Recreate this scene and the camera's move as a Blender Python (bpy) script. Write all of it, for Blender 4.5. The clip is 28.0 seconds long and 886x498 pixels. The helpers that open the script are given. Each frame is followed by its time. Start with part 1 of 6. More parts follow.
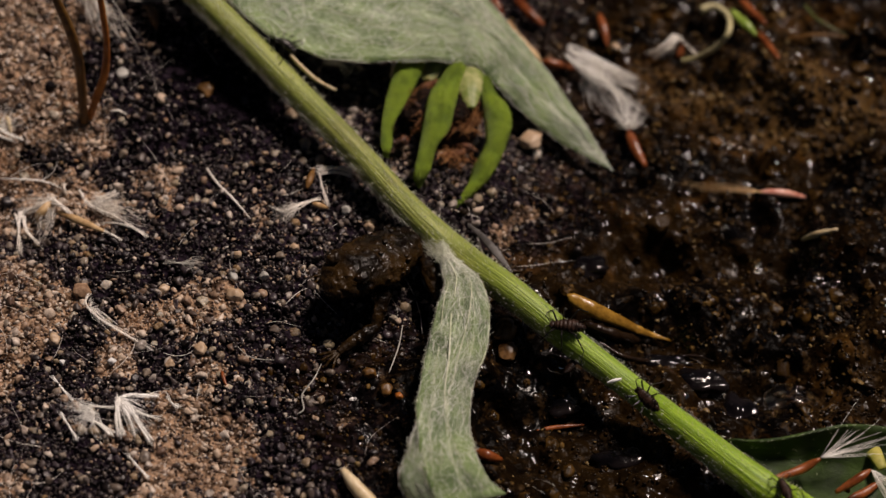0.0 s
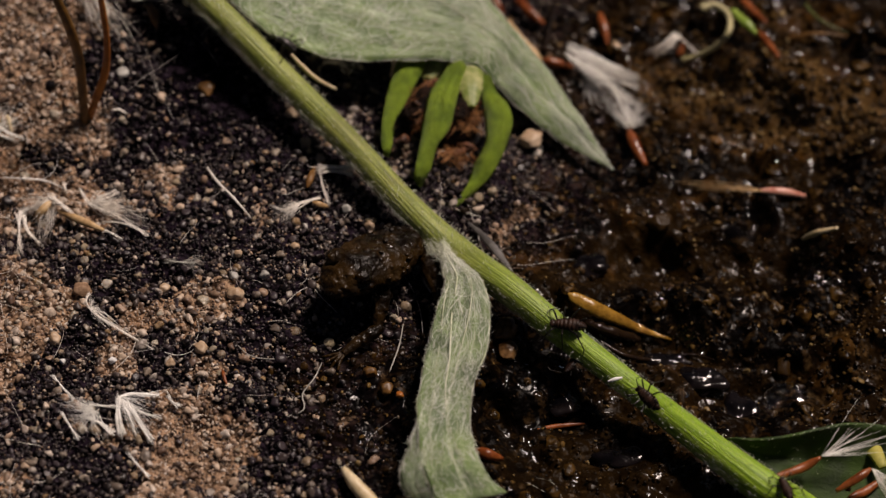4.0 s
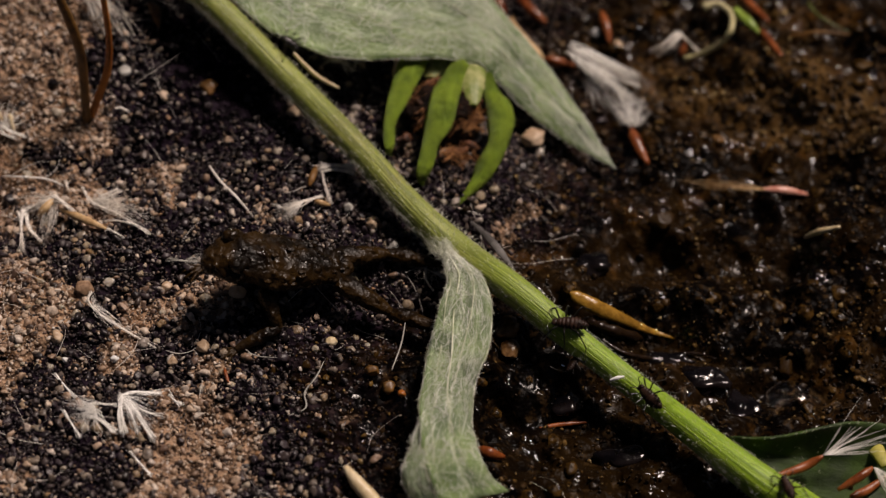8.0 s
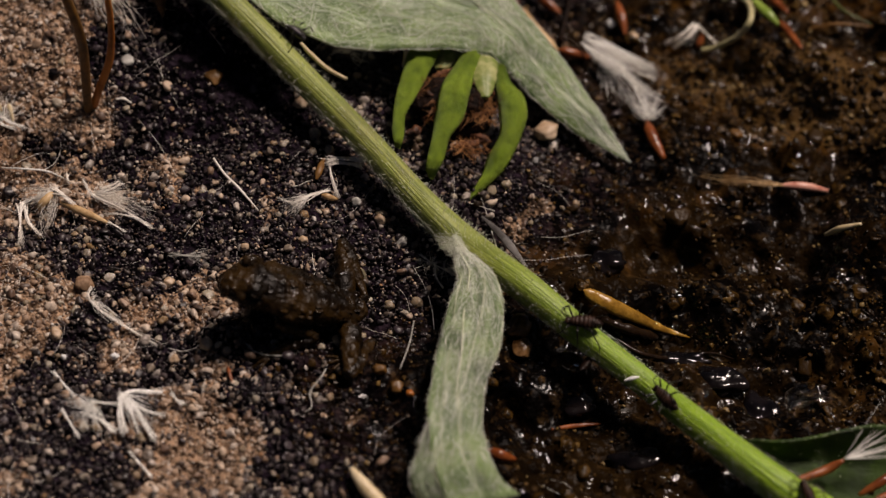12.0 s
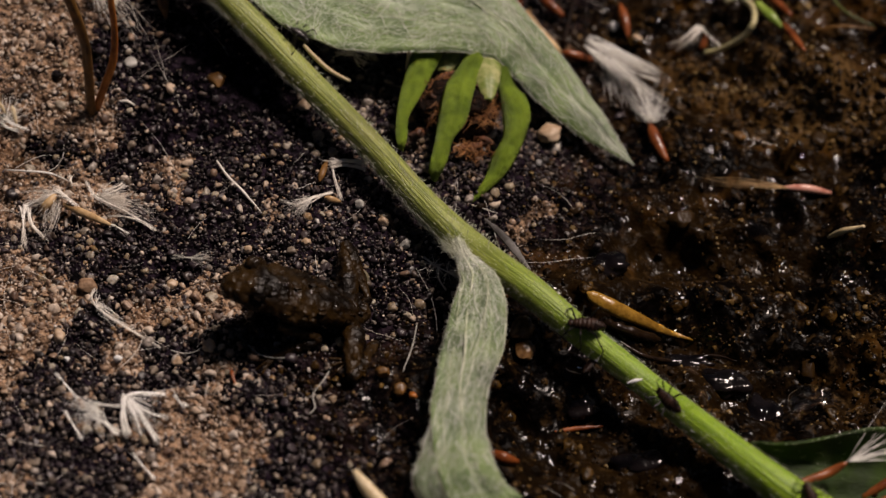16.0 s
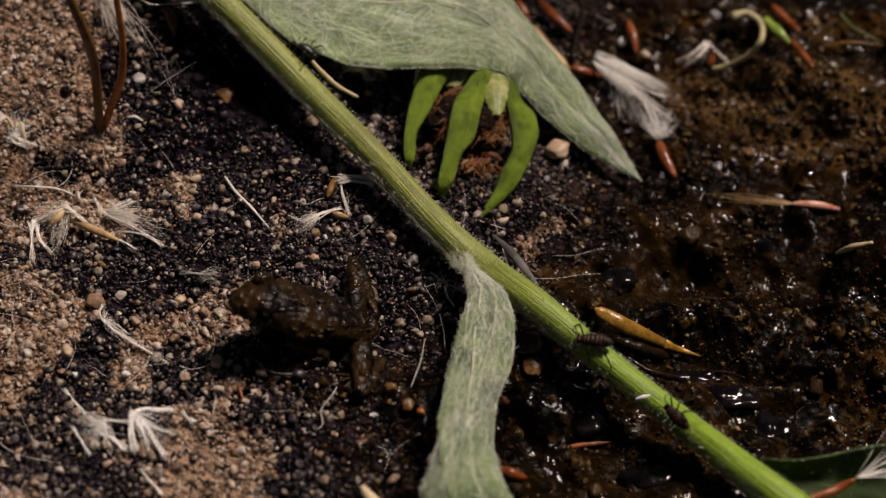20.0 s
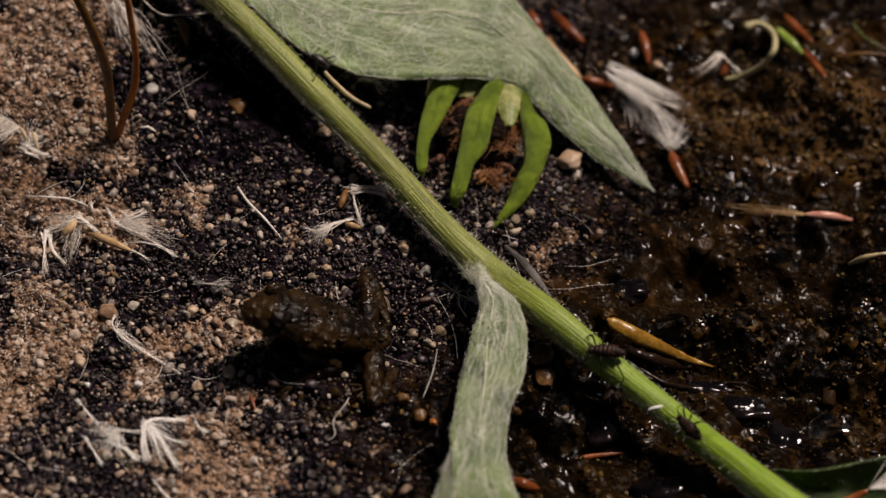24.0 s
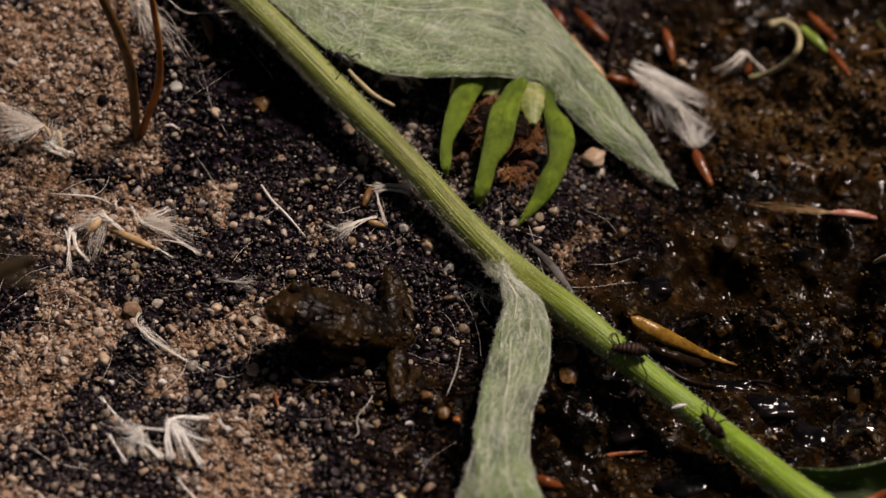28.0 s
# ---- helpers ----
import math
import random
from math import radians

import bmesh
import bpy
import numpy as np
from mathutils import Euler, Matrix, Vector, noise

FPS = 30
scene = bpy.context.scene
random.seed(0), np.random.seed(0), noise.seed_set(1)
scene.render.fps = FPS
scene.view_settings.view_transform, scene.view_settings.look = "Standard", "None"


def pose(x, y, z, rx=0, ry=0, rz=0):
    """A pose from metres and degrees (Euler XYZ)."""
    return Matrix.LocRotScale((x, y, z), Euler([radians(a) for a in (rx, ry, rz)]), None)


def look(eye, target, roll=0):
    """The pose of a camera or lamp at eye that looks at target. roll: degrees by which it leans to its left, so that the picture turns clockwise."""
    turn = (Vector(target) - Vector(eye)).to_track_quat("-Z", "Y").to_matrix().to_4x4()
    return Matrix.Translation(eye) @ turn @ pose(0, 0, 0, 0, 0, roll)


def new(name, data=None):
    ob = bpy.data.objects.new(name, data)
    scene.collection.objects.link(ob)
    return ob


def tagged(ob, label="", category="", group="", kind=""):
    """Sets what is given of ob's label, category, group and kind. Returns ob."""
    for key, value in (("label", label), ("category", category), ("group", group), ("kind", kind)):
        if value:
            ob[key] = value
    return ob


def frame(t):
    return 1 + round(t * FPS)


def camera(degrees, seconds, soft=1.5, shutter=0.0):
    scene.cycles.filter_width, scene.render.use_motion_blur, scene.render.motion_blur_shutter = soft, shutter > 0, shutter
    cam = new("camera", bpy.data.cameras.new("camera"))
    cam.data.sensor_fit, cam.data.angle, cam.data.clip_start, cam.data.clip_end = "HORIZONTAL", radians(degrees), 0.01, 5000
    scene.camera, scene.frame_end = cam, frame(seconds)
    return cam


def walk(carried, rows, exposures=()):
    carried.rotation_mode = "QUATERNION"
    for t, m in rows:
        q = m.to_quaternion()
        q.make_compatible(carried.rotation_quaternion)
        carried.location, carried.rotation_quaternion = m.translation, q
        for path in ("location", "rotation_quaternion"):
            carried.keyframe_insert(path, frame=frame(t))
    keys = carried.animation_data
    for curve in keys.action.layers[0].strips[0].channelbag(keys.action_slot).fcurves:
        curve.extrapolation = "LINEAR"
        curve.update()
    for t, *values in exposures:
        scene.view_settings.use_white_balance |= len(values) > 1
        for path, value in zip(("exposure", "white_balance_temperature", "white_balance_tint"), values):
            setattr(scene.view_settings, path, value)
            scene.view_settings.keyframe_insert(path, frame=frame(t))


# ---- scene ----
MM = 0.001  # the plan is in millimetres: x east, y away from the camera, z up


# ---------------------------------------------------------------- camera
def set_up(rx, ry, rz):
    """The camera on its stand, turned on the spot."""
    return pose(0, -0.125, 0.156, rx, ry, rz)


def nearer(rx, ry, rz):
    """The same stand after the lens was pushed in."""
    return pose(0, -0.1216, 0.15175, rx, ry, rz)


cam = camera(21, 28.0, soft=1.4, shutter=0.5)
cam.data.dof.use_dof = True
cam.data.dof.focus_distance = 0.194
cam.data.dof.aperture_fstop = 25.0
walk(cam, [
    (0.0, set_up(38.705, 0.000, 0.000)),
    (0.5, set_up(38.700, 0.017, -0.017)),
    (1.0, set_up(38.696, 0.016, -0.013)),
    (1.5, set_up(38.690, 0.013, -0.006)),
    (2.0, set_up(38.684, 0.020, -0.013)),
    (2.5, set_up(38.683, 0.026, -0.019)),
    (3.0, set_up(38.682, 0.028, -0.021)),
    (3.5, set_up(38.682, 0.029, -0.022)),
    (5.5, set_up(38.654, 0.036, -0.004)),
    (6.0, set_up(38.650, 0.024, 0.026)),
    (6.5, set_up(38.649, 0.016, 0.047)),
    (7.0, set_up(38.650, 0.028, 0.041)),
    (7.5, set_up(38.649, 0.044, 0.032)),
    (8.0, set_up(38.645, 0.054, 0.032)),
    (8.5, set_up(38.638, 0.073, 0.031)),
    (9.0, set_up(38.636, 0.093, 0.050)),
    (9.5, set_up(38.640, 0.121, 0.086)),
    (10.0, set_up(38.642, 0.165, 0.128)),
    (10.5, set_up(38.642, 0.219, 0.183)),
    (11.0, set_up(38.638, 0.278, 0.237)),
    (11.5, set_up(38.632, 0.328, 0.289)),
    (11.6, set_up(38.630, 0.338, 0.300)),
    (11.7, nearer(38.546, 0.079, 0.393)),
    (12.0, nearer(38.546, 0.079, 0.393)),
    (12.5, nearer(38.538, 0.045, 0.428)),
    (14.5, nearer(38.532, 0.072, 0.401)),
    (15.0, nearer(38.541, 0.067, 0.426)),
    (15.5, nearer(38.566, 0.085, 0.442)),
    (16.0, nearer(38.601, 0.125, 0.455)),
    (16.5, nearer(38.635, 0.160, 0.484)),
    (17.0, nearer(38.661, 0.186, 0.526)),
    (17.5, nearer(38.685, 0.206, 0.567)),
    (18.0, nearer(38.721, 0.216, 0.599)),
    (18.5, nearer(38.777, 0.227, 0.611)),
    (19.0, nearer(38.849, 0.233, 0.617)),
    (19.5, nearer(38.921, 0.238, 0.618)),
    (20.0, nearer(38.983, 0.248, 0.608)),
    (20.5, nearer(39.024, 0.249, 0.609)),
    (21.0, nearer(39.044, 0.247, 0.615)),
    (21.5, nearer(39.056, 0.263, 0.602)),
    (23.5, nearer(39.190, 0.373, 0.751)),
    (24.0, nearer(39.236, 0.455, 0.824)),
    (24.5, nearer(39.277, 0.544, 0.908)),
    (25.0, nearer(39.313, 0.643, 0.995)),
    (25.5, nearer(39.334, 0.739, 1.071)),
    (26.0, nearer(39.338, 0.803, 1.137)),
    (26.5, nearer(39.326, 0.836, 1.185)),
    (27.0, nearer(39.293, 0.855, 1.203)),
    (27.5, nearer(39.244, 0.863, 1.211)),
    (28.0, nearer(39.195, 0.875, 1.205)),
], exposures=[(0.0, 0.0, 7300, 23), (28.0, 0.0, 7300, 23)])

# ---------------------------------------------------------------- light
SUN_HEIGHT, SUN_TURN = 57, 46  # degrees above the ground; degrees from straight ahead, to the east
world = bpy.data.worlds.new("sky")
scene.world = world
world.use_nodes = True
sky_nodes = world.node_tree.nodes
sky = sky_nodes.new("ShaderNodeTexSky")
sky.sky_type = "NISHITA"
sky.sun_disc = False
sky.sun_elevation = radians(SUN_HEIGHT)
sky.sun_rotation = radians(SUN_TURN)
world.node_tree.links.new(sky.outputs["Color"], sky_nodes["Background"].inputs["Color"])
sky_nodes["Background"].inputs["Strength"].default_value = 0.009
sun_data = bpy.data.lights.new("sun", "SUN")
sun_data.energy = 3.3
sun_data.angle = radians(14)
sun_data.color = (1.0, 0.94, 0.86)
sun = new("sun", sun_data)
sun.matrix_world = look((math.sin(radians(SUN_TURN)) * math.cos(radians(SUN_HEIGHT)), math.cos(radians(SUN_TURN)) * math.cos(radians(SUN_HEIGHT)),
                         math.sin(radians(SUN_HEIGHT))), (0, 0, 0))


# ---------------------------------------------------------------- materials
class Nodes:
    """A small writer of node materials."""

    def __init__(self, name):
        self.mat = bpy.data.materials.new(name)
        self.mat.use_nodes = True
        self.tree = self.mat.node_tree
        self.bsdf = self.tree.nodes["Principled BSDF"]
        self.where = self.tree.nodes.new("ShaderNodeTexCoord").outputs["Object"]

    def add(self, kind, **settings):
        node = self.tree.nodes.new("ShaderNode" + kind)
        for key, value in settings.items():
            setattr(node, key, value)
        return node

    def put(self, value, socket):
        if isinstance(value, bpy.types.NodeSocket):
            self.tree.links.new(value, socket)
        elif isinstance(value, tuple) and len(value) == 3 and socket.type == "RGBA":
            socket.default_value = (*value, 1)
        else:
            socket.default_value = value

    def noise(self, scale, detail=3.0, rough=0.55, vector=None, twist=0.0):
        node = self.add("TexNoise")
        self.put(vector or self.where, node.inputs["Vector"])
        self.put(scale, node.inputs["Scale"])
        self.put(detail, node.inputs["Detail"])
        self.put(rough, node.inputs["Roughness"])
        self.put(twist, node.inputs["Distortion"])
        return node.outputs["Fac"]

    def cells(self, scale, feature="F1", vector=None):
        node = self.add("TexVoronoi", feature=feature)
        self.put(vector or self.where, node.inputs["Vector"])
        self.put(scale, node.inputs["Scale"])
        return node.outputs["Distance"]

    def span(self, value, low, high, to_low=0.0, to_high=1.0):
        node = self.add("MapRange", interpolation_type="SMOOTHSTEP")
        for v, s in zip((value, low, high, to_low, to_high), node.inputs):
            self.put(v, s)
        return node.outputs["Result"]

    def sum(self, kind, a, b):
        node = self.add("Math", operation=kind)
        self.put(a, node.inputs[0])
        self.put(b, node.inputs[1])
        return node.outputs[0]

    def mix(self, share, a, b):
        node = self.add("Mix", data_type="RGBA")
        self.put(share, node.inputs[0])
        self.put(a, node.inputs[6])
        self.put(b, node.inputs[7])
        return node.outputs[2]

    def ramp(self, value, *stops):
        node = self.add("ValToRGB")
        while len(node.color_ramp.elements) < len(stops):
            node.color_ramp.elements.new(1.0)
        for e, (at, colour) in zip(node.color_ramp.elements, stops):
            e.position, e.color = at, (*colour, 1)
        self.put(value, node.inputs["Fac"])
        return node.outputs["Color"]

    def attribute(self, name):
        return self.add("Attribute", attribute_name=name).outputs["Fac"]

    def island(self):
        return self.add("NewGeometry").outputs["Random Per Island"]

    def bump(self, height, depth):
        node = self.add("Bump")
        self.put(height, node.inputs["Height"])
        self.put(1.0, node.inputs["Strength"])
        self.put(depth, node.inputs["Distance"])
        self.put(node.outputs["Normal"], self.bsdf.inputs["Normal"])

    def done(self, colour, rough, **other):
        self.put(colour, self.bsdf.inputs["Base Color"])
        self.put(rough, self.bsdf.inputs["Roughness"])
        for key, value in other.items():
            self.put(value, self.bsdf.inputs[key.replace("_", " ")])
        return self.mat


def plain(name, low, high, fine=2500, coarse=350, rough=(0.45, 0.7), depth=0.00003, **other):
    """A natural surface: colour and gloss vary at two scales, with fine relief."""
    n = Nodes(name)
    a, b = n.noise(coarse, 2), n.noise(fine, 3)
    share = n.span(n.sum("ADD", n.sum("MULTIPLY", a, 0.6), n.sum("MULTIPLY", b, 0.4)), 0.36, 0.64)
    n.bump(b, depth)
    return n.done(n.mix(share, low, high), n.span(a, 0.3, 0.7, *rough), **other)


def stone_material():
    n = Nodes("crusted_sandstone")
    span = n.add("VectorMath", operation="LENGTH")
    n.put(n.where, span.inputs[0])
    away = n.span(span.outputs["Value"], 0.06, 0.15)
    patch = n.sum("MULTIPLY", n.sum("SUBTRACT", n.noise(14, 7, 0.6), 0.5), away)
    bare = n.sum("ADD", n.attribute("bareness"), n.sum("MULTIPLY", patch, 3.0))
    wet = n.sum("ADD", n.attribute("wetness"), n.sum("MULTIPLY", n.sum("SUBTRACT", n.noise(5, 5, 0.6), 0.5), n.sum("MULTIPLY", away, 1.6)))
    coarse, fine, grit = n.noise(160, 4), n.noise(1100, 4), n.cells(2300)
    tan = n.mix(n.span(fine, 0.38, 0.66), (0.022, 0.012, 0.008), (0.44, 0.285, 0.185))
    tan = n.mix(n.span(n.noise(95, 3, 0.6), 0.52, 0.7, 0, 0.5), tan, (0.26, 0.125, 0.055))
    crust = n.mix(n.span(fine, 0.42, 0.72), (0.0013, 0.0009, 0.0014), (0.026, 0.0175, 0.027))
    edge = n.span(n.sum("ADD", bare, n.sum("MULTIPLY", n.sum("SUBTRACT", fine, 0.5), 1.5)), 0.4, 0.62)
    dry = n.mix(edge, crust, tan)
    silt = n.attribute("silt")
    blot = n.noise(230, 4, 0.6)
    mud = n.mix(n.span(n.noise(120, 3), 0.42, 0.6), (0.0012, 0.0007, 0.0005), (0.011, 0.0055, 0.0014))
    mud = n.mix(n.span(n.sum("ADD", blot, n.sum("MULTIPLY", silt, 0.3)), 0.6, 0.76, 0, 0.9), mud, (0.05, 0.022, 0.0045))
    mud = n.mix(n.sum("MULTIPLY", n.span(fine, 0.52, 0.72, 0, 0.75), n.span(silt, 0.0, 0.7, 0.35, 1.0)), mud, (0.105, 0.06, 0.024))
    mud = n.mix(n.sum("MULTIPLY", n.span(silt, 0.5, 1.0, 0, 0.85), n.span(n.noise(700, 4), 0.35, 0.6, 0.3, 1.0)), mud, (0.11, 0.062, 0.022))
    relief = n.sum("ADD", n.sum("MULTIPLY", fine, 0.8), n.sum("MULTIPLY", grit, 0.6))
    soak = n.sum("ADD", n.sum("MULTIPLY", n.noise(380, 3, 0.55), 2.2), n.sum("MULTIPLY", fine, 0.16))
    n.bump(n.mix(n.span(wet, 0.25, 0.7), relief, soak), 0.00045)
    pool = n.noise(330, 2)
    film = n.span(pool, 0.46, 0.6, 0.42, 0.12)
    gloss = n.mix(n.span(wet, 0.3, 0.75), (0.8, 0.8, 0.8), film)
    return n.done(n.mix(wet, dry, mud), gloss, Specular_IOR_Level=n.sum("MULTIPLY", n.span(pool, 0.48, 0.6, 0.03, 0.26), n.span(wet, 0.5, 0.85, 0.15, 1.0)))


def grain_material(name, stops, rough, mottle=0.62, **other):
    n = Nodes(name)
    base = n.ramp(n.island(), *stops)
    fine = n.noise(3600, 3)
    n.bump(fine, 0.00005)
    return n.done(n.mix(n.span(fine, 0.42, 0.66, 0, mottle), base, (0.03, 0.019, 0.013)), rough, **other)


def leaf_material(name, deep, light, felt, felt_share, sheen=0.1, relief=0.00012):
    n = Nodes(name)
    where = n.tree.nodes["Texture Coordinate"].outputs["UV"]

    def stretched(along, across):
        m = n.add("Mapping")
        n.put(where, m.inputs["Vector"])
        m.inputs["Scale"].default_value = (along, across, 1)
        return m.outputs["Vector"]

    def threads(along, across, twist, width, seed):
        shifted = n.add("VectorMath", operation="ADD")
        n.put(stretched(along, across), shifted.inputs[0])
        shifted.inputs[1].default_value = (seed, seed * 1.7, 0)
        v = n.noise(1.0, 2.5, 0.55, shifted.outputs[0], twist)
        gap = n.sum("ABSOLUTE", n.sum("SUBTRACT", v, 0.5), 0.0)
        return n.span(gap, 0.0, width, 1.0, 0.0)

    blotch, fine = n.noise(420, 3), n.noise(2600, 3)
    green = n.mix(n.span(blotch, 0.35, 0.65), deep, light)
    web = n.sum("MAXIMUM", threads(5, 16, 1.2, 0.03, 2.0), n.sum("MULTIPLY", threads(12, 34, 1.6, 0.04, 9.0), 0.85))
    web = n.sum("MAXIMUM", web, n.sum("MULTIPLY", threads(30, 70, 1.4, 0.06, 21.0), 0.7))
    vein = n.sum("MULTIPLY", threads(2.6, 9, 0.3, 0.03, 33.0), 0.6)
    warp = n.add("TexNoise")
    n.put(n.where, warp.inputs["Vector"])
    n.put(520.0, warp.inputs["Scale"])
    push = n.add("VectorMath", operation="MULTIPLY_ADD")
    n.put(warp.outputs["Color"], push.inputs[0])
    push.inputs[1].default_value = (0.0011, 0.0011, 0.0011)
    n.put(n.where, push.inputs[2])
    net = n.span(n.cells(1150, "DISTANCE_TO_EDGE", push.outputs[0]), 0.0, 0.09, 1.0, 0.0)
    net = n.sum("MAXIMUM", net, n.sum("MULTIPLY", n.span(n.cells(2300, "DISTANCE_TO_EDGE", push.outputs[0]), 0.0, 0.1, 1.0, 0.0), 0.7))
    web = n.sum("ADD", n.sum("MULTIPLY", web, 0.75), n.sum("MULTIPLY", net, n.span(blotch, 0.35, 0.6, 0.15, 0.5)))
    cover = n.sum("MAXIMUM", n.sum("MULTIPLY", web, 0.75), vein)
    split = n.add("SeparateXYZ")
    n.put(where, split.inputs[0])
    bald = n.span(n.sum("ADD", split.outputs["Y"], n.sum("MULTIPLY", n.sum("SUBTRACT", blotch, 0.5), 0.25)), 0.02, 0.17, 0.45, 1.0)
    cover = n.sum("MULTIPLY", n.sum("MULTIPLY", cover, bald), n.span(split.outputs["X"], 0.66, 0.86, 1.0, 0.42))
    cover = n.sum("ADD", n.sum("MULTIPLY", cover, felt_share), n.sum("MULTIPLY", n.span(fine, 0.4, 0.7), 0.08 * felt_share))
    n.bump(n.sum("ADD", cover, n.sum("ADD", n.sum("MULTIPLY", blotch, 1.2), n.sum("MULTIPLY", n.noise(1100, 3), 0.8))), relief)
    return n.done(n.mix(cover, green, felt), n.span(blotch, 0.3, 0.7, 0.55, 0.8), Sheen_Weight=sheen, Sheen_Roughness=0.5,
                  Subsurface_Weight=0.12, Subsurface_Radius=(0.0006, 0.0009, 0.0003))


def stem_material():
    n = Nodes("ribbed_stem")
    where = n.tree.nodes["Texture Coordinate"].outputs["UV"]
    m = n.add("Mapping")
    n.put(where, m.inputs["Vector"])
    m.inputs["Scale"].default_value = (46, 16.0, 1)
    streak = n.noise(1.0, 3, 0.6, m.outputs["Vector"])
    split = n.add("SeparateXYZ")
    n.put(where, split.inputs[0])
    down, round_ = split.outputs["Y"], split.outputs["X"]
    upper = n.mix(n.span(streak, 0.35, 0.65), (0.125, 0.165, 0.016), (0.32, 0.365, 0.075))
    lower = n.mix(n.span(streak, 0.35, 0.65), (0.13, 0.245, 0.004), (0.28, 0.45, 0.018))
    green = n.mix(n.span(down, 0.45, 0.72), upper, lower)
    flush = n.sum("MULTIPLY", n.span(n.noise(140, 2), 0.45, 0.62), n.span(n.sum("ABSOLUTE", n.sum("SUBTRACT", down, 0.42), 0), 0.02, 0.16, 0.3, 0.0))
    green = n.mix(flush, green, (0.20, 0.12, 0.075))
    n.bump(n.sum("ADD", streak, n.sum("MULTIPLY", n.noise(1800, 2), 0.4)), 0.0001)
    return n.done(green, 0.5, Subsurface_Weight=0.1, Subsurface_Radius=(0.0004, 0.0008, 0.0002), Sheen_Weight=0.15)


def skin_material():
    n = Nodes("wet_warty_skin")
    warts, blotch, fine = n.cells(1100), n.noise(330, 3), n.noise(1700, 2)
    base = n.mix(n.span(blotch, 0.38, 0.64), (0.004, 0.002, 0.0007), (0.030, 0.0155, 0.0042))
    base = n.mix(n.span(warts, 0.1, 0.3, 0.4, 0), base, (0.04, 0.021, 0.008))
    n.bump(n.sum("ADD", n.span(warts, 0.0, 0.45, 0.7, 0), n.sum("ADD", n.sum("MULTIPLY", fine, 0.9), n.sum("MULTIPLY", blotch, 1.4))), 0.00026)
    return n.done(base, n.span(fine, 0.42, 0.66, 0.45, 0.14), Specular_IOR_Level=0.2)


STONE = stone_material()
DRY_GRAIN = grain_material("dry_grain", ((0.0, (0.016, 0.011, 0.009)), (0.22, (0.135, 0.081, 0.057)), (0.44, (0.38, 0.25, 0.165)), (0.7, (0.60, 0.46, 0.345)), (0.86, (0.64, 0.56, 0.49)),
                                         (0.95, (0.32, 0.165, 0.075)), (1.0, (0.68, 0.64, 0.60))), 0.45, 0.42)
DARK_GRAIN = grain_material("sooty_grain", ((0.0, (0.003, 0.002, 0.0025)), (0.25, (0.011, 0.008, 0.0115)), (0.55, (0.036, 0.026, 0.034)), (0.78, (0.085, 0.064, 0.055)), (0.93, (0.24, 0.19, 0.145)),
                                            (1.0, (0.42, 0.37, 0.33))), 0.4)
SOOT = grain_material("soot_grain", ((0.0, (0.003, 0.002, 0.0025)), (0.4, (0.013, 0.009, 0.0135)), (0.75, (0.036, 0.026, 0.034)), (1.0, (0.10, 0.078, 0.066))), 0.45)
WET_GRAIN = grain_material("wet_grain", ((0.0, (0.003, 0.0014, 0.0005)), (0.5, (0.012, 0.006, 0.0014)), (0.78, (0.050, 0.025, 0.005)), (0.93, (0.14, 0.08, 0.022)),
                                         (1.0, (0.28, 0.20, 0.09))), 0.3, Specular_IOR_Level=0.15)


def quartz_material():
    """Rounded translucent grains, each of its own tint."""
    n = Nodes("quartz_grain")
    pick = n.add("ObjectInfo").outputs["Random"]
    base = n.ramp(pick, (0.0, (0.20, 0.14, 0.085)), (0.25, (0.36, 0.29, 0.20)), (0.5, (0.44, 0.39, 0.31)), (0.75, (0.26, 0.21, 0.165)), (0.9, (0.30, 0.18, 0.075)), (1.0, (0.52, 0.48, 0.42)))
    cloud, fine = n.noise(1300, 3), n.noise(5200, 3)
    n.bump(n.sum("ADD", cloud, n.sum("MULTIPLY", fine, 0.3)), 0.00008)
    return n.done(n.mix(n.span(cloud, 0.4, 0.68, 0, 0.55), base, (0.10, 0.07, 0.045)), n.span(fine, 0.35, 0.65, 0.2, 0.45), Subsurface_Weight=0.35, Subsurface_Radius=(0.0004, 0.0003, 0.0002))


QUARTZ = quartz_material()
WET_LUMP = plain("wet_lump", (0.004, 0.002, 0.0005), (0.075, 0.038, 0.008), 1800, 420, (0.15, 0.4), 0.00016, Specular_IOR_Level=0.14)
LEAF_GREY = leaf_material("felted_leaf", (0.070, 0.15, 0.020), (0.165, 0.27, 0.055), (0.78, 0.87, 0.72), 0.62)
LEAF_GREEN = leaf_material("fresh_leaf", (0.008, 0.026, 0.001), (0.024, 0.058, 0.002), (0.07, 0.12, 0.012), 0.2, 0.0)
STEM = stem_material()
FUZZ = plain("plant_hair", (0.56, 0.60, 0.42), (0.82, 0.84, 0.74), rough=(0.5, 0.6), Subsurface_Weight=0.5, Subsurface_Radius=(0.0006, 0.0006, 0.0006))
SEPAL = leaf_material("green_bract", (0.14, 0.25, 0.006), (0.31, 0.48, 0.02), (0.36, 0.52, 0.06), 0.4, 0.0, 0.00045)
WOOL = plain("leaf_wool", (0.78, 0.82, 0.72), (0.93, 0.94, 0.90), rough=(0.5, 0.6))
SEPAL_PALE = plain("pale_bract", (0.14, 0.20, 0.03), (0.40, 0.40, 0.17), 1800, 400)
